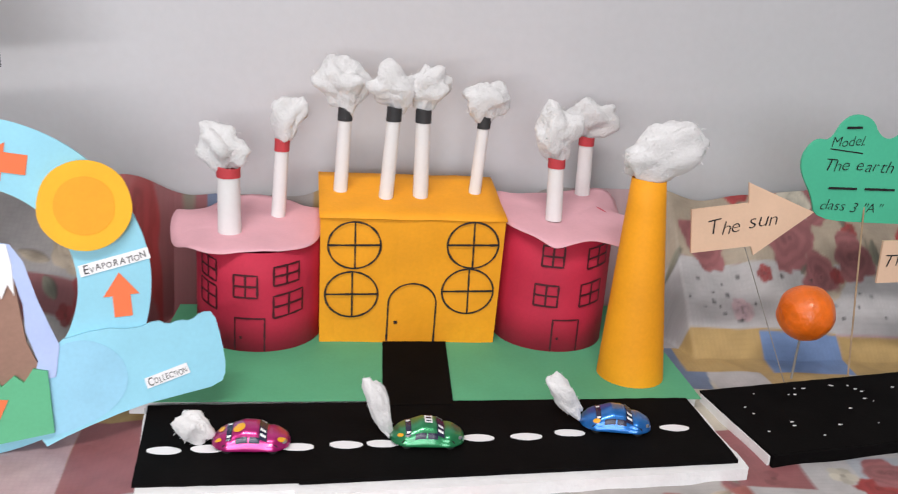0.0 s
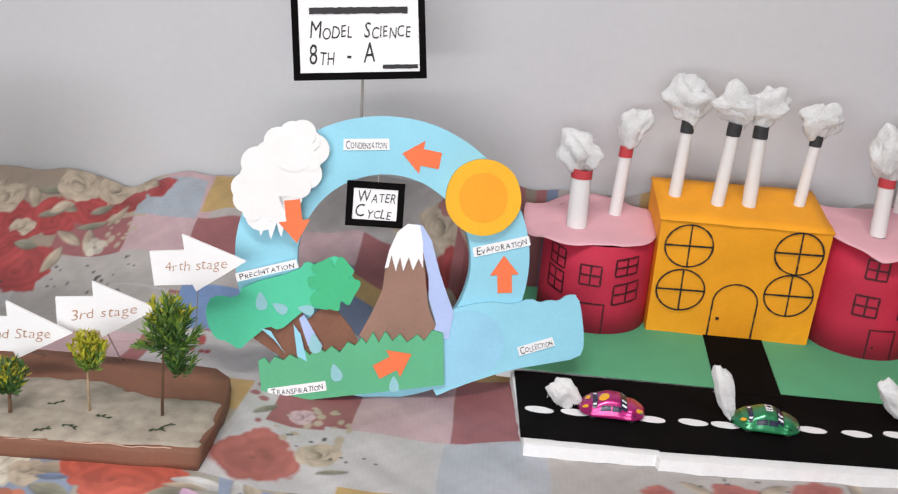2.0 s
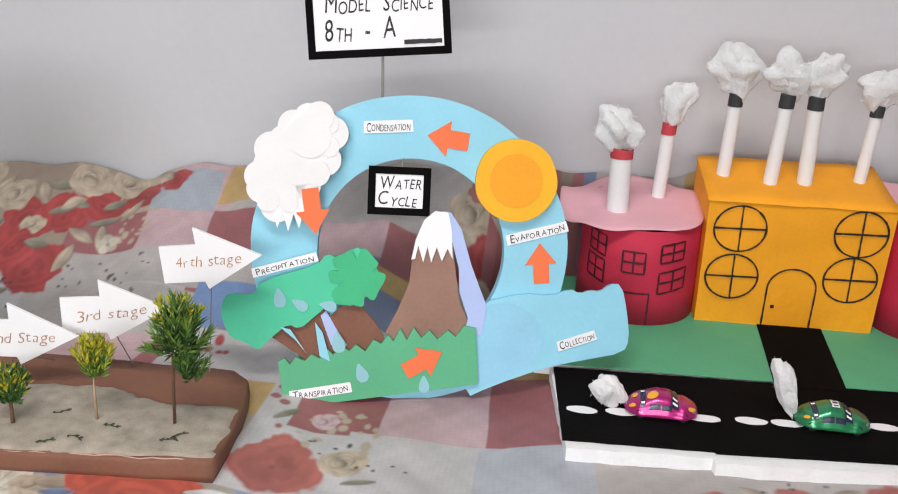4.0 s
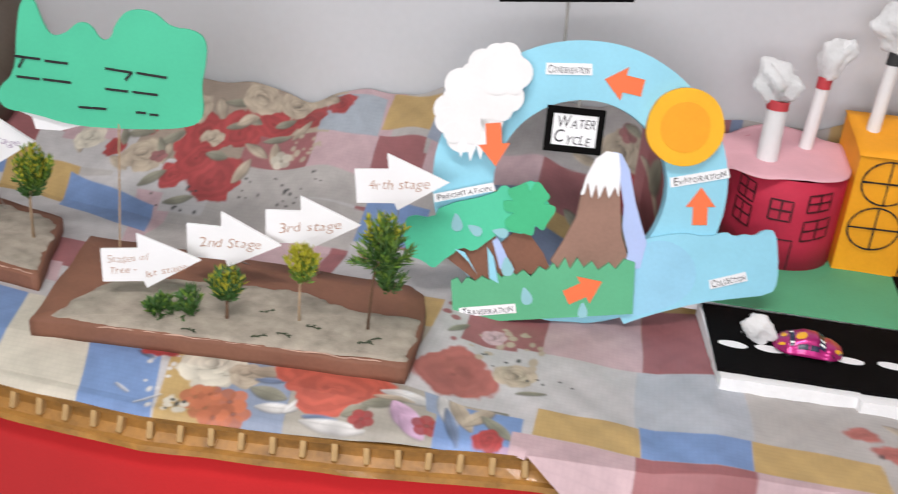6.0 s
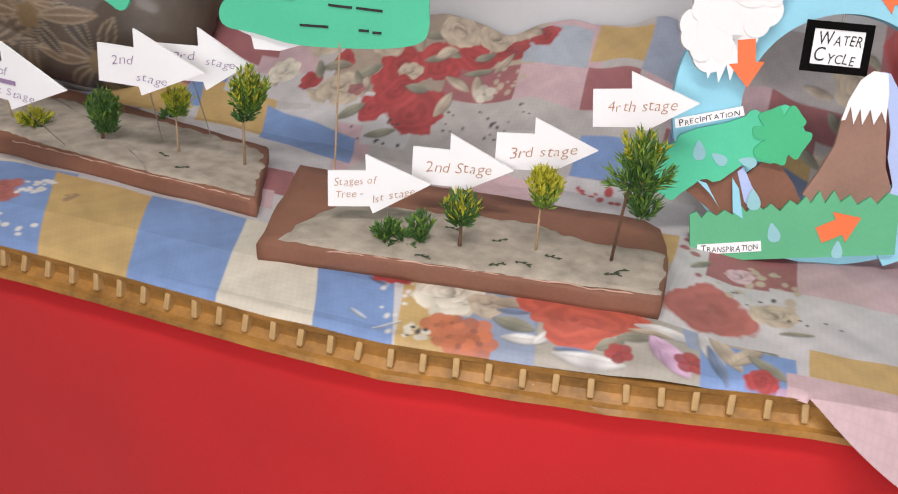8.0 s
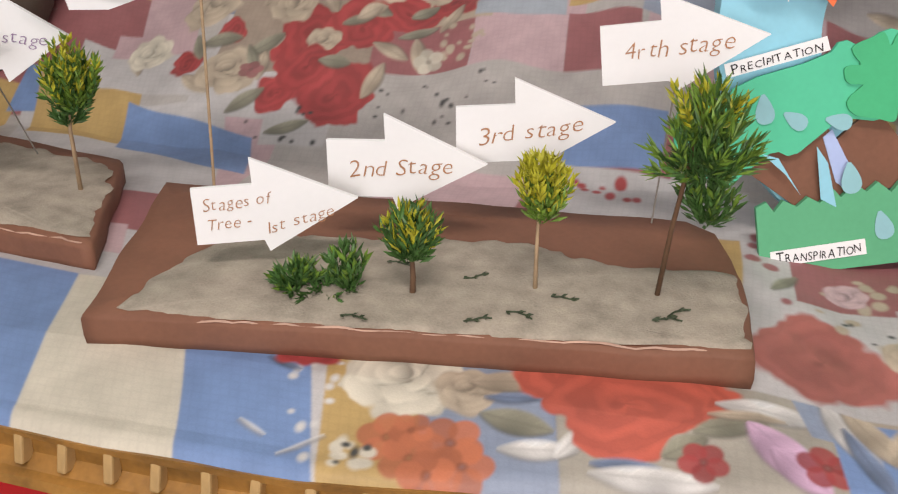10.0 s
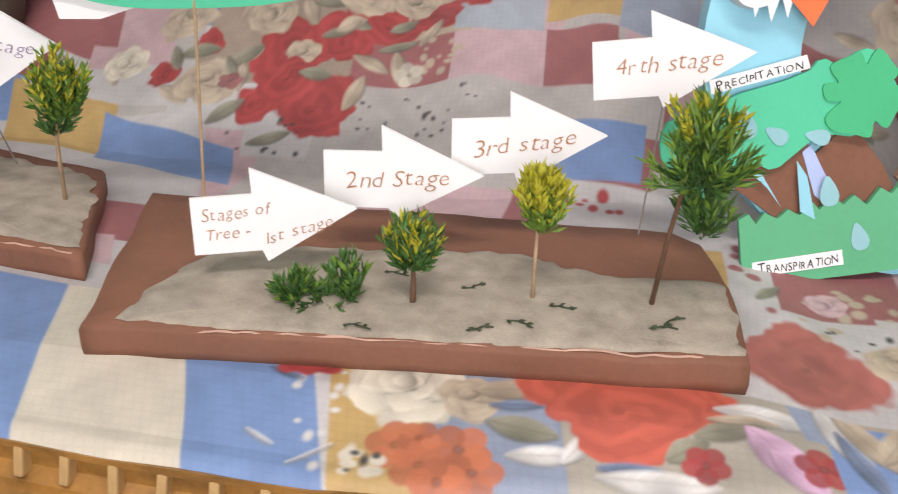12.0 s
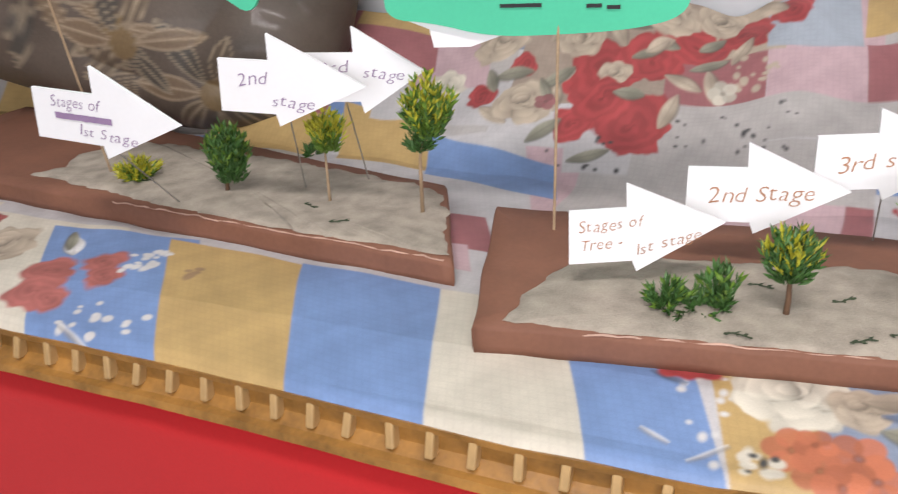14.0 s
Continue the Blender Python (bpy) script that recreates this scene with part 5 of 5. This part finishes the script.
bed_a = bed("tree_stage_bed", [(-0.818, 0.642), (-0.542, 0.675), (-0.546, 0.738), (-0.557, 0.785), (-0.572, 0.797), (-0.858, 0.783)],
            [(-0.806, 0.650), (-0.803, 0.690), (-0.792, 0.721), (-0.768, 0.731), (-0.654, 0.751), (-0.60, 0.737), (-0.549, 0.742), (-0.5445, 0.680), (-0.600, 0.6715), (-0.640, 0.6663), (-0.700, 0.6588), (-0.760, 0.6525)],
            "brown paper slab topped with sand for the tree stages", ((-0.770, 0.6490), (-0.551, 0.6765)))
bed_b = bed("plant_stage_bed", [(-1.345, 0.748), (-1.226, 0.735), (-0.852, 0.700), (-0.900, 0.806), (-1.192, 0.870), (-1.345, 0.895)],
            [(-1.195, 0.752), (-1.180, 0.768), (-1.195, 0.795), (-1.165, 0.832), (-1.05, 0.825), (-0.905, 0.797), (-0.895, 0.790), (-0.858, 0.709), (-0.95, 0.7135), (-1.06, 0.727)],
            "brown paper slab topped with sand for the plant stages", ((-1.10, 0.7245), (-0.858, 0.7025)))
SANDZ = TABLE + 0.0230


# ---- little trees ----
def leaf_faces(bm, p, d, l, w, rnd):
    """One narrow pointed leaf from p along d, folded along its rib."""
    t = d.cross(Vector((rnd.uniform(-1, 1), rnd.uniform(-1, 1), rnd.uniform(-1, 1)))).normalized()
    n_ = d.cross(t)
    v = [bm.verts.new(x) for x in (p, p + d * l * 0.5 + t * w / 2, p + d * l, p + d * l * 0.5 - t * w / 2, p + d * l * 0.55 + n_ * w * 0.35)]
    for i in range(4):
        bm.faces.new((v[i], v[(i + 1) % 4], v[4]))


def sprays(n, r, h, seed, at, shape, pale, leaf_l, leaf_w):
    """Sprays that fan out of one point, set with leaves in whorls; the pale tips are a mesh of their own."""
    rnd = random.Random(seed)
    body, tips = bmesh.new(), bmesh.new()
    for k in range(n):
        a = k * 2.4 + rnd.uniform(-0.3, 0.3)
        s = math.sqrt((k + 0.5) / n) * rnd.uniform(0.8, 1.08)
        rise = {"cup": 1 - 0.30 * s * s, "round": 1 - 0.55 * s * s, "burst": 0.5 + 0.5 * math.cos(s * 2.3), "low": 0.9 - 0.5 * s}[shape] * rnd.uniform(0.82, 1.05)
        tip = Vector((r * s * math.cos(a), r * s * math.sin(a), h * rise))
        mid = Vector((tip.x * 0.62, tip.y * 0.62, tip.z * (0.42 if shape != "low" else 0.6)))
        for j in range(7):
            u = 0.25 + 0.75 * j / 6
            p = mid * 2 * u * (1 - u) + tip * u * u
            d = (mid * 2 * (1 - 2 * u) + tip * 2 * u).normalized()
            side = d.orthogonal().normalized()
            for q in range(3 if j < 6 else 4):
                o = Matrix.Rotation(rnd.uniform(0, math.tau), 3, d) @ side
                g = (d + o * rnd.uniform(0.25, 0.75)).normalized()
                bm = tips if rnd.random() < pale * max(0.0, u - 0.35) * 1.6 else body
                leaf_faces(bm, p + Vector(at), g, leaf_l * rnd.uniform(0.65, 1.2), leaf_w * rnd.uniform(0.7, 1.3), rnd)
    return body, tips


def leafy(name, base, trunk, crowns, label, seed, width=0.0012, bark=None):
    """crowns: (sprays, r, h, shape, place, leaf colour, tip colour, share of pale tips)."""
    tr = thing(name, pose(*base), label, "model tree", "trees in growing stages")
    if trunk:
        part("trunk", tube_bm(trunk, width, 8, r_end=width * 0.6), bark or TWIG, tr, smooth=True)
    for i, (n, r, h, shape, at, c, light, pale) in enumerate(crowns):
        body, tips = sprays(n, r, h, seed + i, at, shape, pale, 0.0098 if shape == "burst" else 0.0072, 0.0017 if shape == "burst" else 0.0019)
        part("crown", body, c, tr, "narrow pointed leaves")
        if tips.verts:
            part("tip_spray", tips, light, tr, "paler leaf tips")
        else:
            tips.free()
    return tr


leafy("bush", (-0.724, 0.684, SANDZ), None, [(13, 0.011, 0.019, "low", (-0.012, -0.002, -0.003), LEAF_D, LEAF_M, 0.3), (12, 0.009, 0.024, "cup", (0.011, 0.002, -0.004), LEAF_D, LEAF_M, 0.3), (8, 0.014, 0.010, "low", (0, 0, -0.002), LEAF_D, LEAF_M, 0.2)], "low dark green leafy sprig in the sand", 50)
leafy("small_tree", (-0.685, 0.688, SANDZ), [(0, 0, -0.006), (0.0008, 0, 0.010), (0.0005, 0, 0.022)], [(30, 0.0130, 0.027, "cup", (0.0005, 0, 0.013), LEAF_D, LEAF_Y, 0.38)], "small green and yellow tree on a short stem", 60, 0.0016)
leafy("yellow_tree", (-0.634, 0.704, SANDZ), [(0, 0, -0.006), (0.0002, 0, 0.020), (0.0005, 0, 0.036)], [(30, 0.0128, 0.031, "cup", (0.002, 0, 0.030), LEAF_M, LEAF_Y, 1.0)], "yellow-green round tree on a thin pale stem", 70, 0.0011, TWIGL)
leafy("tall_tree", (-0.583, 0.712, SANDZ), [(0, 0, -0.006), (0.004, -0.006, 0.036), (0.008, -0.012, 0.066), (0.012, -0.016, 0.090)], [(36, 0.0200, 0.037, "burst", (0.014, -0.013, 0.061), LEAF_D, LEAF_M, 0.7), (10, 0.015, 0.022, "cup", (0.012, -0.013, 0.075), LEAF_M, LEAF_Y, 0.7), (18, 0.0115, 0.026, "round", (0.017, -0.008, 0.037), LEAF_D, LEAF_M, 0.3)], "tall dark green leafy tree on a thin brown stem", 80)
leafy("seedling", (-1.106, 0.758, SANDZ), None, [(20, 0.016, 0.019, "low", (0, 0, -0.002), LEAF_M, LEAF_Y, 1.0)], "small yellow-green seedling in the sand", 90)
leafy("small_tree", (-1.032, 0.755, SANDZ), [(0, 0, -0.006), (0.001, 0, 0.012), (0.003, 0, 0.022)], [(34, 0.0150, 0.042, "cup", (0.004, 0, 0.001), LEAF_D, LEAF_M, 0.4), (10, 0.010, 0.038, "cup", (0.009, 0, 0.003), LEAF_D, LEAF_M, 0.3)], "small dark green tree with a narrow crown", 100, 0.0016)
leafy("small_tree", (-0.957, 0.756, SANDZ), [(0, 0, -0.006), (0.0005, 0, 0.036)], [(26, 0.0118, 0.027, "cup", (0.003, 0, 0.029), LEAF_M, LEAF_Y, 0.9), (4, 0.006, 0.006, "low", (-0.009, 0, 0.030), LEAF_D, LEAF_D, 0.0)], "small yellow-green tree on a pale stem", 110, 0.0011, TWIGL)
leafy("tall_tree", (-0.895, 0.757, SANDZ), [(0, 0, -0.006), (0.001, 0, 0.035), (0.006, 0, 0.062)], [(36, 0.0170, 0.037, "round", (0.008, 0, 0.044), LEAF_M, LEAF_Y, 0.5), (16, 0.0165, 0.030, "round", (0.007, 0, 0.042), LEAF_D, LEAF_M, 0.3), (5, 0.008, 0.012, "low", (0.001, 0, 0.036), LEAF_D, LEAF_D, 0.0)], "tall green leafy tree on a thin twig", 120, 0.0013, TWIGL)
for x, y, turn in ((-0.620, 0.698, 10), (-0.636, 0.680, -15), (-0.652, 0.672, 20), (-0.573, 0.697, 40), (-0.577, 0.690, 5), (-0.698, 0.712, 0), (-0.702, 0.662, 0), (-0.661, 0.708, 30), (-0.964, 0.745, -10), (-0.935, 0.728, 15), (-1.10, 0.755, 20)):
    bm = bmesh.new()
    rnd = random.Random(int(x * 9999))
    bend = [Vector((0.004 * (i - 1.5), 0.0012 * math.sin(i * 1.7 + x * 90), 0.0006)) for i in range(4)]
    tube_bm(bend, 0.0004, 5, bm)
    for p in bend[:3]:
        for sd in (-1, 1):
            leaf_faces(bm, p, Vector((0.8, sd * rnd.uniform(0.2, 0.6), 0.12)).normalized(), rnd.uniform(0.002, 0.0045), 0.0014, rnd)
    fl = part("fallen_sprig", bm, DRY)
    fl.matrix_world = pose(x, y, TABLE + 0.0248, 0, 0, turn)
    tagged(fl, "stray dark green leaf sprig on the sand", "fallen leaf", "fallen leaves")


# ---- stage arrows on wires ----
def stage_arrow(at, yaw, tilt, length, lines, foot, label, pen=INKB, paper=CARD_W, k=0.62, shaft=0.37, head=0.60):
    ob = thing("stage_arrow", pose(*at, 0, 0, yaw) @ pose(0, 0, 0, 0, -tilt, 0), label, "arrow sign", "stage arrows")
    s, hl, hh = length * shaft, length * k, length * head
    a = length - hl
    pts = [(0, -s / 2), (a + 0.002, -s / 2), (a + 0.004, -s / 2 - hh * 0.13), (length, s * 0.12), (a, s / 2 + hh * 0.28), (a, s / 2), (0.001, s / 2)]
    part("board", poly_bm(pts, 0.0022), paper, ob, "cut card arrow")
    for text, x, z, size, turn, wid in lines:
        lettering(text, size, pose(x, -0.0004, z, 0, -turn, 0), pen, ob, width=wid, shear=0.25)
    inv = ob.matrix_world.inverted()
    part("wire", tube_bm([(length * 0.45, 0.003, 0.0), (length * 0.45, 0.004, -s / 2), tuple(inv @ Vector(foot))], 0.00045), WIRE, ob)
    return ob


stage_arrow((-0.785, 0.686, 0.7985), 20, 2, 0.0735, [("Stages of", 0.0205, 0.0062, 0.0085, 3, 0.031), ("Tree -", 0.016, -0.0035, 0.0085, 3, 0.019), ("1st stage", 0.047, -0.0045, 0.0080, 12, 0.031)], (-0.77, 0.775, TABLE + 0.02), "white card arrow lettered for the first tree stage")
stage_arrow((-0.7385, 0.731, 0.8090), 7, 1, 0.0755, [("2nd Stage", 0.035, 0.001, 0.0115, 4, 0.049)], (-0.71, 0.785, TABLE + 0.02), "white card arrow lettered for the second stage")
stage_arrow((-0.6815, 0.751, 0.8225), 14, 2, 0.0745, [("3rd stage", 0.035, 0.001, 0.0115, 6, 0.049)], (-0.65, 0.79, TABLE + 0.02), "white card arrow lettered for the third stage")
stage_arrow((-0.6200, 0.784, 0.8545), 2, 8, 0.0755, [("4rth stage", 0.036, 0.002, 0.0115, 2, 0.049)], (-0.59, 0.79, TABLE + 0.02), "white card arrow lettered for the fourth stage")
stage_arrow((-1.099, 0.679, 0.8430), 0, -3, 0.102, [("Stages of", 0.032, 0.0085, 0.0095, 0, 0.036), ("1st Stage", 0.052, -0.0080, 0.0090, -3, 0.040)], (-1.052, 0.735, TABLE + 0.02), "white card arrow lettered for the first plant stage", INKV, k=0.56, shaft=0.29, head=0.56)
bar(0.040, 0.0035, pose(0.036, -0.0004, 0.0003), INKV, bpy.data.objects["stage_arrow.004"])
stage_arrow((-1.002, 0.724, 0.8520), 6, -2, 0.090, [("2nd", 0.022, 0.005, 0.0110, 8, 0.020), ("stage", 0.046, -0.0075, 0.0095, -3, 0.026)], (-0.985, 0.775, TABLE + 0.02), "white card arrow lettered for the second plant stage", INKV, k=0.64, shaft=0.34, head=0.60)
stage_arrow((-0.982, 0.752, 0.8495), 12, 0, 0.090, [("3rd", 0.036, 0.006, 0.0105, 6, 0.020), ("stage", 0.066, 0.0025, 0.0095, -6, 0.024)], (-0.952, 0.800, TABLE + 0.02), "white card arrow lettered for the third plant stage", INKV, k=0.46, shaft=0.32, head=0.60)


# ---- mint green cloud signs ----
def cloud_sign(at, yaw, pts, bars, foot, label):
    ob = thing("cloud_sign", pose(*at, 0, 0, yaw), label, "sign", "mint green signs")
    part("board", poly_bm(smooth_outline(mm(pts), 2), 0.0025), MINT, ob, "mint green paper cloud")
    for x, z, w, turn in bars:
        bar(w / 1000, 0.0020, pose(x / 1000, -0.0006, z / 1000, 0, -turn, 0), INK, ob)
    inv = ob.matrix_world.inverted()
    part("wire", tube_bm([(foot[0] - at[0], 0.004, 0.03), tuple(inv @ Vector(foot))], 0.0008), TWIGL, ob, "thin stick")
    return ob


cs = cloud_sign((-0.826, 0.768, 0.876), 14, [(-80, 10), (-82, 26), (-66, 40), (-62, 70), (-56, 98), (-46, 100), (-42, 84), (-36, 70), (-24, 74), (-14, 84), (-4, 82), (2, 70), (10, 72), (14, 84), (24, 96), (44, 96), (56, 84), (74, 84), (84, 76), (82, 56), (78, 40), (80, 22), (76, 8), (50, 2), (10, 0), (-26, 0), (-56, 8)],
                [(-55, 53, 20, -3), (-33, 51, 18, -3), (14, 48, 20, -5), (40, 46, 24, -5), (-56, 37, 18, -3), (-34, 36, 22, -3), (12, 32, 18, -3), (34, 31, 20, -3), (-8, 16, 22, 0), (30, 15, 8, 0), (40, 14, 7, 0), (-60, 49, 10, 60), (22, 44, 9, 50)], (-0.814, 0.757, TABLE + 0.0215), "mint green paper cloud sign with black handwriting")
part("white_sheet", poly_bm(mm([(-78, 12), (-34, 2), (-12, 2), (-36, -6), (-56, -6), (-58, 4)]), 0.001, 0.003), CARD_W, cs, "white paper backing showing below")
cloud_sign((-1.06, 0.735, 0.885), 0, [(-60, 12), (-62, 50), (-50, 80), (-30, 92), (0, 88), (30, 94), (52, 90), (76, 96), (90, 84), (94, 50), (88, 18), (78, 4), (62, 14), (44, 20), (10, 16), (-20, 12)],
           [(10, 70, 60, 0), (10, 52, 70, 0), (30, 36, 40, 0)], (-1.135, 0.765, TABLE + 0.02), "mint green paper sign on a thin stick")
cs = cloud_sign((0.251, 0.975, 0.895), 3, [(-54, 2), (-60, 22), (-74, 42), (-76, 58), (-66, 72), (-52, 70), (-46, 86), (-34, 94), (-18, 90), (-10, 76), (4, 72), (16, 86), (36, 84), (50, 70), (72, 66), (78, 42), (70, 20), (76, 4), (40, 0), (0, 0)],
                [(-34, 82, 14, 3), (-34, 30, 26, 0), (0, 30, 28, 0)], (0.241, 0.945, TABLE + 0.0165), "mint green paper cloud sign lettered for the earth model")
lettering("Model.", 0.012, pose(-0.037, -0.0006, 0.070, 0, -5, 0), INK, cs, width=0.030, shear=0.25)
lettering("The earth", 0.0145, pose(-0.022, -0.0006, 0.050), INK, cs, width=0.062, shear=0.25)
lettering('class 3 "A"', 0.0125, pose(-0.022, -0.0006, 0.014, 0, 3, 0), INK, cs, width=0.058, shear=0.25)
part("underline", poly_bm(mm([(-52, 63), (-22, 60), (-22, 61), (-52, 64)]), 0.0002, -0.0004), INK, cs)

# ---- the sun and earth model ----
slab = thing("black_base", pose(0, 0, TABLE), "black paper covered thermocol slab with white flecks", "model base")
corner = [(0.112, 0.808), (0.46, 0.878), (0.47, 0.993), (0.094, 0.908)]
part("board", quad_prism([(0.1105, 0.810), (0.455, 0.880), (0.465, 0.990), (0.094, 0.905)], LIFT - 0.001, 0.0160, rough=0.0012), FOAM, slab, "white thermocol showing at the cut end")
part("cover", quad_prism(corner, 0.0160, 0.0178, rough=0.0008), BLACKP, slab, "black painted paper")
part("front_cover", quad_prism([(0.1135, 0.806), (0.458, 0.876), (0.457, 0.881), (0.1125, 0.811)], LIFT - 0.001, 0.0175), BLACKP, slab)
rnd = random.Random(5)
for _ in range(46):
    u, v = rnd.random(), rnd.random()
    x, y = 0.12 + 0.32 * u, 0.822 + 0.065 * u + v * 0.085
    s = rnd.uniform(0.0005, 0.0013)
    fl = part("fleck", quad_prism([(x - s, y), (x, y - s * 0.7), (x + s * rnd.uniform(0.8, 2.4), y + s * 0.2), (x, y + s * 0.8)], 0.0178, 0.0183), FOAM, slab)
ball = thing("sun_ball", pose(0.190, 0.942, 0.8235), "crumpled orange paper ball for the sun on a wire", "model sun")
bm = bmesh.new()
bmesh.ops.create_icosphere(bm, subdivisions=4, radius=0.0235)
for v in bm.verts:
    v.co *= 1 + 0.035 * noise.noise(v.co * 90) + 0.05 * abs(noise.noise(v.co * 45 + Vector((3, 1, 2))))
part("ball", bm, BALLM, ball)
part("wire", tube_bm([(-0.001, 0.0, -0.018), (-0.004, -0.004, 0.764 - 0.8235)], 0.0011), WIRE, ball)
stage_arrow((0.082, 0.950, 0.8885), 0, 9, 0.104, [("The sun", 0.044, 0.002, 0.0175, 4, 0.058)], (0.176, 0.930, TABLE + 0.0165), "peach card arrow lettered The Sun on a wire", INK, PEACH, 0.53, 0.36, 0.60)
stage_arrow((0.250, 0.950, 0.868), 0, 4, 0.104, [("The", 0.018, 0.002, 0.0165, 4, 0.026)], (0.30, 0.945, TABLE + 0.0165), "peach card arrow on a wire beside the earth sign", INK, PEACH, 0.53, 0.36, 0.60)

# ---- the dark cushion ----
NU, NV = 420, 260
uu, vv = np.meshgrid(np.linspace(-math.pi, math.pi, NU), np.linspace(-math.pi / 2, math.pi / 2, NV))
pw = lambda a, e: np.sign(a) * np.abs(a) ** e
cxx = 0.34 * pw(np.cos(vv), 0.55) * pw(np.cos(uu), 0.55)
cyy = 0.062 * pw(np.cos(vv), 0.8) * pw(np.sin(uu), 0.8)
czz = 0.125 * pw(np.sin(vv), 0.6)
fold = 0.006 * np.sin(cxx * 30 + czz * 25) + 0.005 * np.sin(czz * 60 + 3 * np.sin(cxx * 14))
cyy = cyy * (1 + 3.0 * fold) - np.abs(fold) * 0.8
col = np.zeros((NV, NU, 3)) + np.array((0.085, 0.062, 0.046))
r2 = np.random.default_rng(8)
for k in range(13):
    fx, fz, turn, big = -0.34 + 0.68 * ((k * 0.377) % 1), -0.10 + 0.20 * ((k * 0.618) % 1), r2.uniform(0, math.tau), r2.uniform(0.8, 1.25)
    for q in range(7):
        a = turn + q * math.tau / 7 + r2.uniform(-0.2, 0.2)
        l, w = big * r2.uniform(0.040, 0.062), big * r2.uniform(0.014, 0.022)
        lx, lz = fx + math.cos(a) * l * 0.62, fz + math.sin(a) * l * 0.62
        du, dv = (cxx - lx) * math.cos(a) + (czz - lz) * math.sin(a), -(cxx - lx) * math.sin(a) + (czz - lz) * math.cos(a)
        half = w / 2 * np.clip(1 - (2 * du / l) ** 2, 0, 1)
        m = np.clip((half - np.abs(dv)) / 0.002, 0, 1)
        rim = m * np.clip(1 - (half - np.abs(dv)) / 0.0035, 0, 1)
        vein = m * np.clip(1 - np.abs(dv) / 0.0018, 0, 1)
        col += m[..., None] * (np.array([(0.10, 0.07, 0.045), (0.06, 0.05, 0.04), (0.15, 0.10, 0.06)][q % 3]) - col)
        col += np.maximum(rim, 0.6 * vein)[..., None] * (np.array((0.40, 0.31, 0.21)) - col)
    heart = np.clip((0.012 * big - np.hypot(cxx - fx, czz - fz)) / 0.002, 0, 1)
    col += heart[..., None] * (np.array((0.17, 0.11, 0.05)) - col)
me = bpy.data.meshes.new("cushion")
idx = np.arange(NU * NV).reshape(NV, NU)
quads = np.stack([idx[:-1, :-1], idx[:-1, 1:], idx[1:, 1:], idx[1:, :-1]], -1).reshape(-1, 4)
me.from_pydata(np.stack([cxx, cyy, czz], -1).reshape(-1, 3).tolist(), [], quads.tolist())
att = me.color_attributes.new("print", "FLOAT_COLOR", "POINT")
att.data.foreach_set("color", np.concatenate([col.reshape(-1, 3), np.ones((NU * NV, 1))], 1).ravel())
CUSHM = mat("printed_velour", (1, 1, 1), 0.55, 0.25, 20, 300, 0.4, coat=0.08)
nt = CUSHM.node_tree
attr = nt.nodes.new("ShaderNodeAttribute")
attr.attribute_name = "print"
nt.links.new(attr.outputs["Color"], next(n for n in nt.nodes if n.bl_idname == "ShaderNodeVectorMath").inputs[0])
cushion = part("cushion", me, CUSHM, smooth=True)
cushion.matrix_world = pose(-1.375, 0.94, 0.915, -22, 14, 4)
tagged(cushion, "dark brown leaf-printed cushion in a shiny cover against the wall", "cushion")

# ---- unseen housing, added to go with the ceiling fill ----
lamp = thing("added_fill_housing", pose(-0.5, -0.3, 2.70), "plain white housing added above the ceiling fill, unseen", "ceiling light")
part("housing", box_bm(-0.65, 0.65, -0.15, 0.15, -0.05, 0.0, 0.01), CEIL, lamp)
